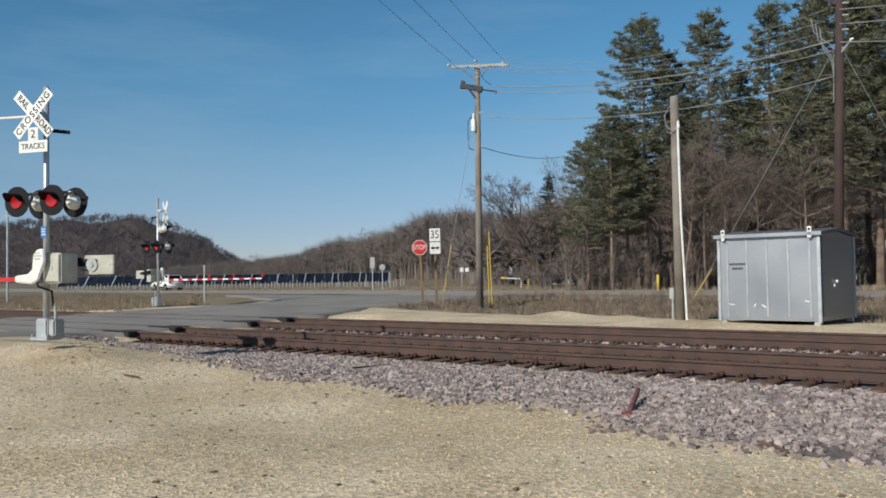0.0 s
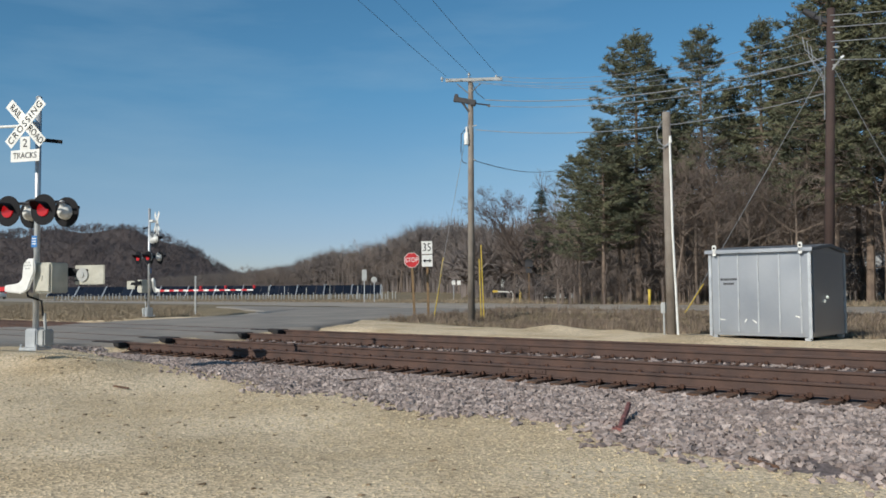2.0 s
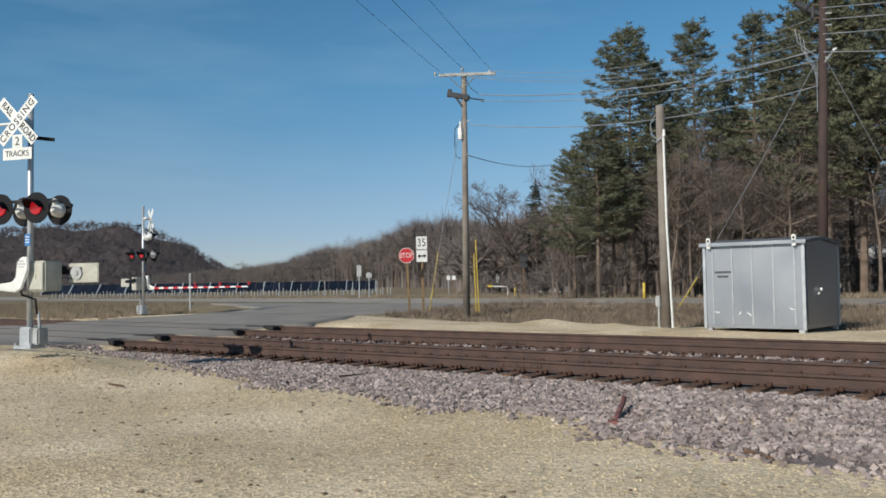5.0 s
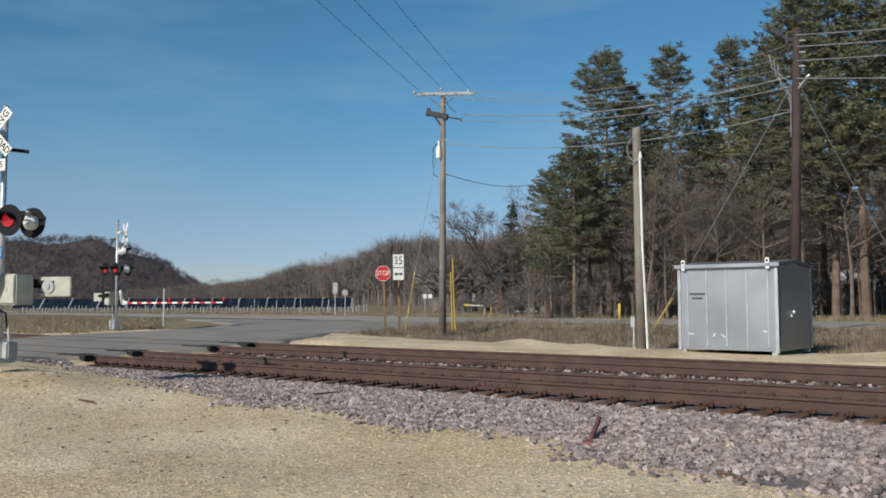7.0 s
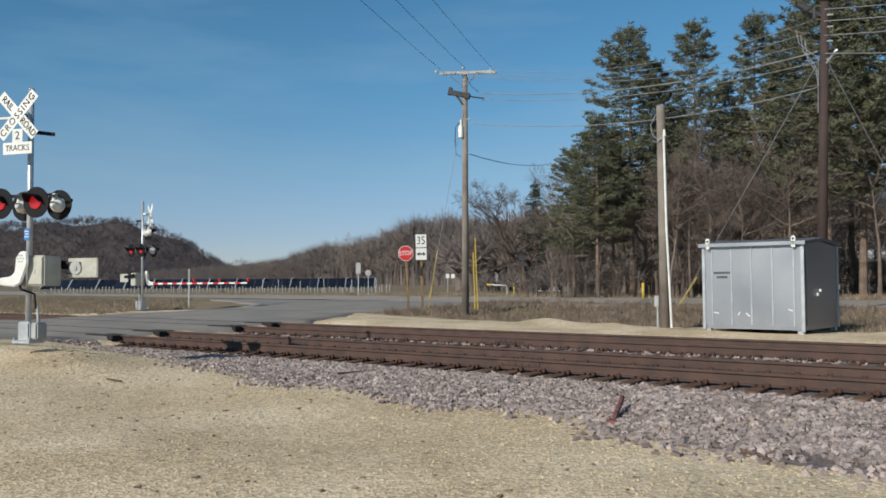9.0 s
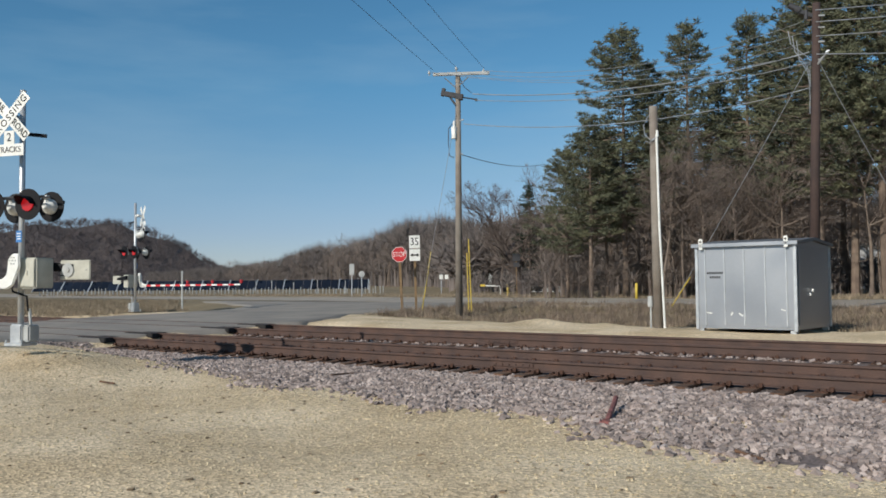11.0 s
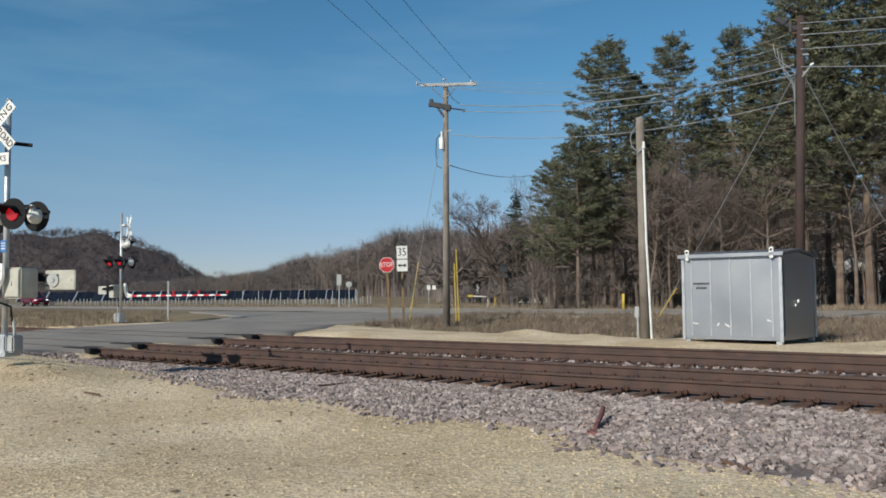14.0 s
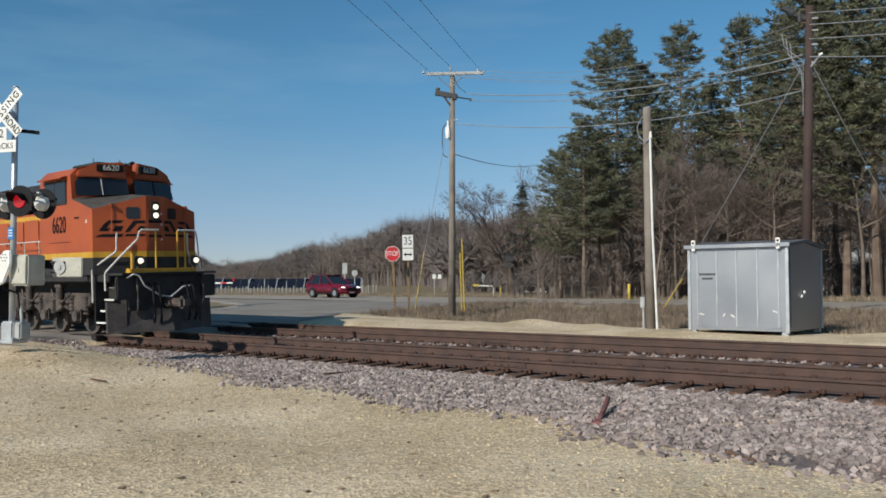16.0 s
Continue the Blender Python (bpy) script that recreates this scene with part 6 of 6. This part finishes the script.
    for s in (-1, 1):
        for k in range(2):
            y = s * (0.42 + 0.2 * k)
            bm = B()
            pipe(bm, [(-0.2, y, 1.45), (0.05, y, 1.35), (0.14, y + s * 0.03, 0.95), (0.16, y + s * 0.02, 0.55), (0.1, y, 0.4)], 0.035)
            part("air_hose", bm, M["black"], t, "black hanging air hose")
        bm = B()
        box(bm, (-0.26, s * 1.28, 1.35), (0.12, 0.5, 0.62), bevel=0.03)
        part("pilot_wing", bm, M["loco_black"], t, "black end panel of the pilot")
        bm = B()
        pipe(bm, [(-0.2, s * 0.95, 1.6), (-0.05, s * 1.02, 1.35), (-0.02, s * 1.02, 1.0), (-0.1, s * 0.98, 0.75)], 0.03)
        part("air_hose", bm, M["truck"], t, "dusty hanging hose")
    bm = B()
    pipe(bm, [(-0.1, -1.3, 1.62), (0.0, -1.15, 1.72), (0.02, -1.0, 1.66), (0.02, -0.85, 1.4), (0.05, -0.4, 1.12), (0.1, -0.1, 1.08), (0.05, 0.3, 1.34), (0.0, 0.55, 1.36)], 0.022)
    part("cut_lever", bm, M["pale_rail"], t, "pale uncoupling lever")
    # fuel tank
    bm = B()
    slab(bm, [(-1.35, 1.5), (-1.45, 1.2), (-1.35, 0.55), (-0.9, 0.35), (0.9, 0.35), (1.35, 0.55), (1.45, 1.2), (1.35, 1.5)], 0, -14.2, -8.9, 0.04)
    part("fuel_tank", bm, M["loco_black"], t, "black fuel tank")
    # trucks
    for cx in (-4.95, -17.0):
        for s in (-1, 1):
            bm = B()
            slab(bm, [(cx - 2.75, 1.0), (cx - 2.6, 1.2), (cx + 2.6, 1.2), (cx + 2.75, 1.0), (cx + 2.5, 0.78), (cx + 1.6, 0.62), (cx + 1.0, 0.78), (cx + 0.5, 0.62), (cx - 0.5, 0.62), (cx - 1.0, 0.78), (cx - 1.6, 0.62), (cx - 2.5, 0.78)], 1, s * 1.12 - 0.07, s * 1.12 + 0.07, 0.02)
            sf = part("truck_frame", bm, M["truck"], t, "dusty brown truck side frame")
            for k in (-2, 0, 2):
                bm = B()
                box(bm, (cx + k, s * 1.2, 0.55), (0.44, 0.22, 0.36), bevel=0.05)
                disc(bm, (cx + k, s * 1.32, 0.55), (0, 1, 0), 0.16, 0.06, 16)
                part("axle_box", bm, M["truck"], sf)
                for e in (-0.42, 0.42):
                    bm = B()
                    for q in range(5):
                        rod(bm, (cx + k + e, s * 1.18, 0.6 + 0.11 * q), (cx + k + e, s * 1.18, 0.66 + 0.11 * q), 0.1, n=10)
                    part("coil_spring", bm, M["truck"], sf, "coil spring")
            for k in (-1.0, 1.0):
                bm = B()
                rod(bm, (cx + k, s * 1.28, 0.85), (cx + k, s * 1.28, 1.35), 0.11, n=12)
                box(bm, (cx + k, s * 1.26, 1.42), (0.4, 0.2, 0.12), bevel=0.02)
                part("brake_cylinder", bm, M["truck"], sf)
                bm = B()
                pipe(bm, [(cx + k - 0.5, s * 1.3, 1.3), (cx + k - 0.2, s * 1.36, 1.05), (cx + k + 0.3, s * 1.34, 0.95), (cx + k + 0.7, s * 1.3, 1.2)], 0.03)
                part("brake_pipe", bm, M["truck"], sf)
        for k in (-2, 0, 2):
            bm = B()
            rod(bm, (0, -0.9, 0), (0, 0.9, 0), 0.09, n=12)
            ax = part("wheelset", bm, M["truck"], t, "steel wheelset")
            ax.matrix_basis = pose(cx + k, 0, 0.53)
            for s in (-1, 1):
                bm = B()
                disc(bm, (0, s * 0.755, 0), (0, 1, 0), 0.53, 0.13, 36)
                disc(bm, (0, s * 0.70, 0), (0, 1, 0), 0.555, 0.03, 36)
                for q in range(6):
                    w = q * math.pi / 3
                    rod(bm, (0.3 * math.cos(w), s * 0.8, 0.3 * math.sin(w)), (0.3 * math.cos(w), s * 0.83, 0.3 * math.sin(w)), 0.05, n=8)
                part("wheel", bm, M["truck"], ax)
            W_OB.append((ax, cx + k))
    return t


LOCO = locomotive()


# ---- cars ----
def suv(name, paint, label):
    """A crossover of 4.55 m: local x forward, origin on the road under its middle."""
    t = thing(name, pose(0, 0, 0), label, "car", "cars on the highway")
    bm = B()
    low = [(-2.22, 0.36), (-2.27, 0.62), (-2.2, 0.98), (-1.9, 1.04), (0.95, 1.04), (1.7, 0.93), (2.12, 0.78), (2.27, 0.58), (2.2, 0.3), (1.9, 0.26), (-1.9, 0.26)]
    slab(bm, low, 1, -0.91, 0.91, 0.09)
    body = part("body", bm, paint, t, "glossy painted body", True)
    bm = B()
    lo = [(-2.12, 0.86), (1.0, 0.80), (1.0, -0.80), (-2.12, -0.86)]
    hi = [(-1.72, 0.62), (-0.05, 0.64), (-0.05, -0.64), (-1.72, -0.62)]
    v = [(x, y, 1.0) for x, y in lo] + [(x, y, 1.66) for x, y in hi]
    skin(bm, v, [(0, 1, 5, 4), (1, 2, 6, 5), (2, 3, 7, 6), (3, 0, 4, 7), (4, 5, 6, 7)])
    gl = part("glasshouse", bm, M["glass"], t, "dark glasshouse")
    bm = B()
    box(bm, (-0.88, 0, 1.67), (1.9, 1.3, 0.06), bevel=0.03)
    part("roof", bm, paint, gl, "painted roof")
    for s in (-1, 1):
        for xa, xb in ((1.0, -0.05), (-0.55, -0.62), (-1.65, -1.55), (-2.12, -1.72)):
            bm = B()
            rod(bm, (xa, s * (0.83 if xa > -2 else 0.85), 1.0), (xb, s * 0.645, 1.67), 0.045, n=6)
            part("pillar", bm, paint, gl)
        bm = B()
        box(bm, (0.72, s * 0.98, 1.1), (0.14, 0.2, 0.14), bevel=0.04)
        part("mirror", bm, paint, t)
        bm = B()
        box(bm, (-0.1, s * 0.905, 0.33), (3.0, 0.03, 0.14), bevel=0.01)
        part("side_cladding", bm, M["black"], t, "black lower cladding")
        for q in (-0.2, -1.1):
            bm = B()
            box(bm, (q, s * 0.912, 0.86), (0.18, 0.02, 0.03))
            part("door_handle", bm, M["black"], t)
        bm = B()
        box(bm, (2.08, s * 0.68, 0.76), (0.2, 0.3, 0.1), rot=(0, 12, s * -14), bevel=0.03)
        part("headlight", bm, HEADC if name == "red_car" else M["white"], t, "lit headlight" if name == "red_car" else "")
        bm = B()
        box(bm, (-2.2, s * 0.74, 0.92), (0.12, 0.22, 0.26), bevel=0.02)
        part("tail_light", bm, M["red"], t, "red tail light")
        for x in (-1.36, 1.36):
            bm = B()
            disc(bm, (x, s * 0.80, 0.36), (0, 1, 0), 0.40, 0.25, 24)
            part("wheel_arch", bm, M["black"], t)
            bm = B()
            disc(bm, (0, 0, 0), (0, 1, 0), 0.345, 0.22, 26)
            wh = part("wheel", bm, M["rubber"], t, "black tyre")
            wh.matrix_basis = pose(x, s * 0.83, 0.345)
            bm = B()
            disc(bm, (0, s * 0.1, 0), (0, 1, 0), 0.2, 0.04, 20)
            part("rim", bm, M["alu"], wh, "bright alloy rim")
    bm = B()
    box(bm, (2.24, 0, 0.62), (0.05, 1.0, 0.2), bevel=0.02)
    part("grille", bm, M["black"], t, "black grille")
    bm = B()
    box(bm, (2.25, 0, 0.4), (0.04, 0.42, 0.11))
    box(bm, (-2.27, 0, 0.75), (0.04, 0.42, 0.11))
    part("plate", bm, M["grey"], t)
    return t


RED_CAR = suv("red_car", mat("dark_red_car_paint", (0.15, 0.01, 0.026), 0.25, 0.1, 0.04, 2, 40, 0), "dark red crossover driving along the highway")
WHITE_CAR = suv("white_car", M["white"], "white crossover driving along the highway")


def road_place(x, v):
    """Across and up: where a car stands in its lane."""
    return float(42.0 - 0.13 * min(x, 0) + v), float(hw_z(np.array(x), np.array(v))) + 0.005


def motions():
    """The train on the nearer track, two cars on the highway."""
    ts = [0.5 * k for k in range(33)]
    walk(LOCO, [(t, pose(-20.66 + 13.8 * (t - 16), 14.38, 0.03, 1.79, 0, -3.0)) for t in ts])
    walk(RED_CAR, [(t, pose(-104.0 + 28.8 * (t - 14), *road_place(-104.0 + 28.8 * (t - 14), -1.9), 0, 0, -7.4)) for t in ts])
    walk(WHITE_CAR, [(t, pose(-86.0 - 28.6 * t, *road_place(-86.0 - 28.6 * t, 1.9), 0, 0, 172.6)) for t in ts])
    turn = math.degrees(13.8 / 0.53)
    spin = [0.0, 4.0, 8.0, 12.0] + [14.6 + k / 30 for k in range(43)]
    for ax, x in W_OB[:3]:
        walk(ax, [(t, pose(x, 0, 0.53, 0, turn * (t - 14.6) if t > 14.6 else 0, 0)) for t in spin])


motions()
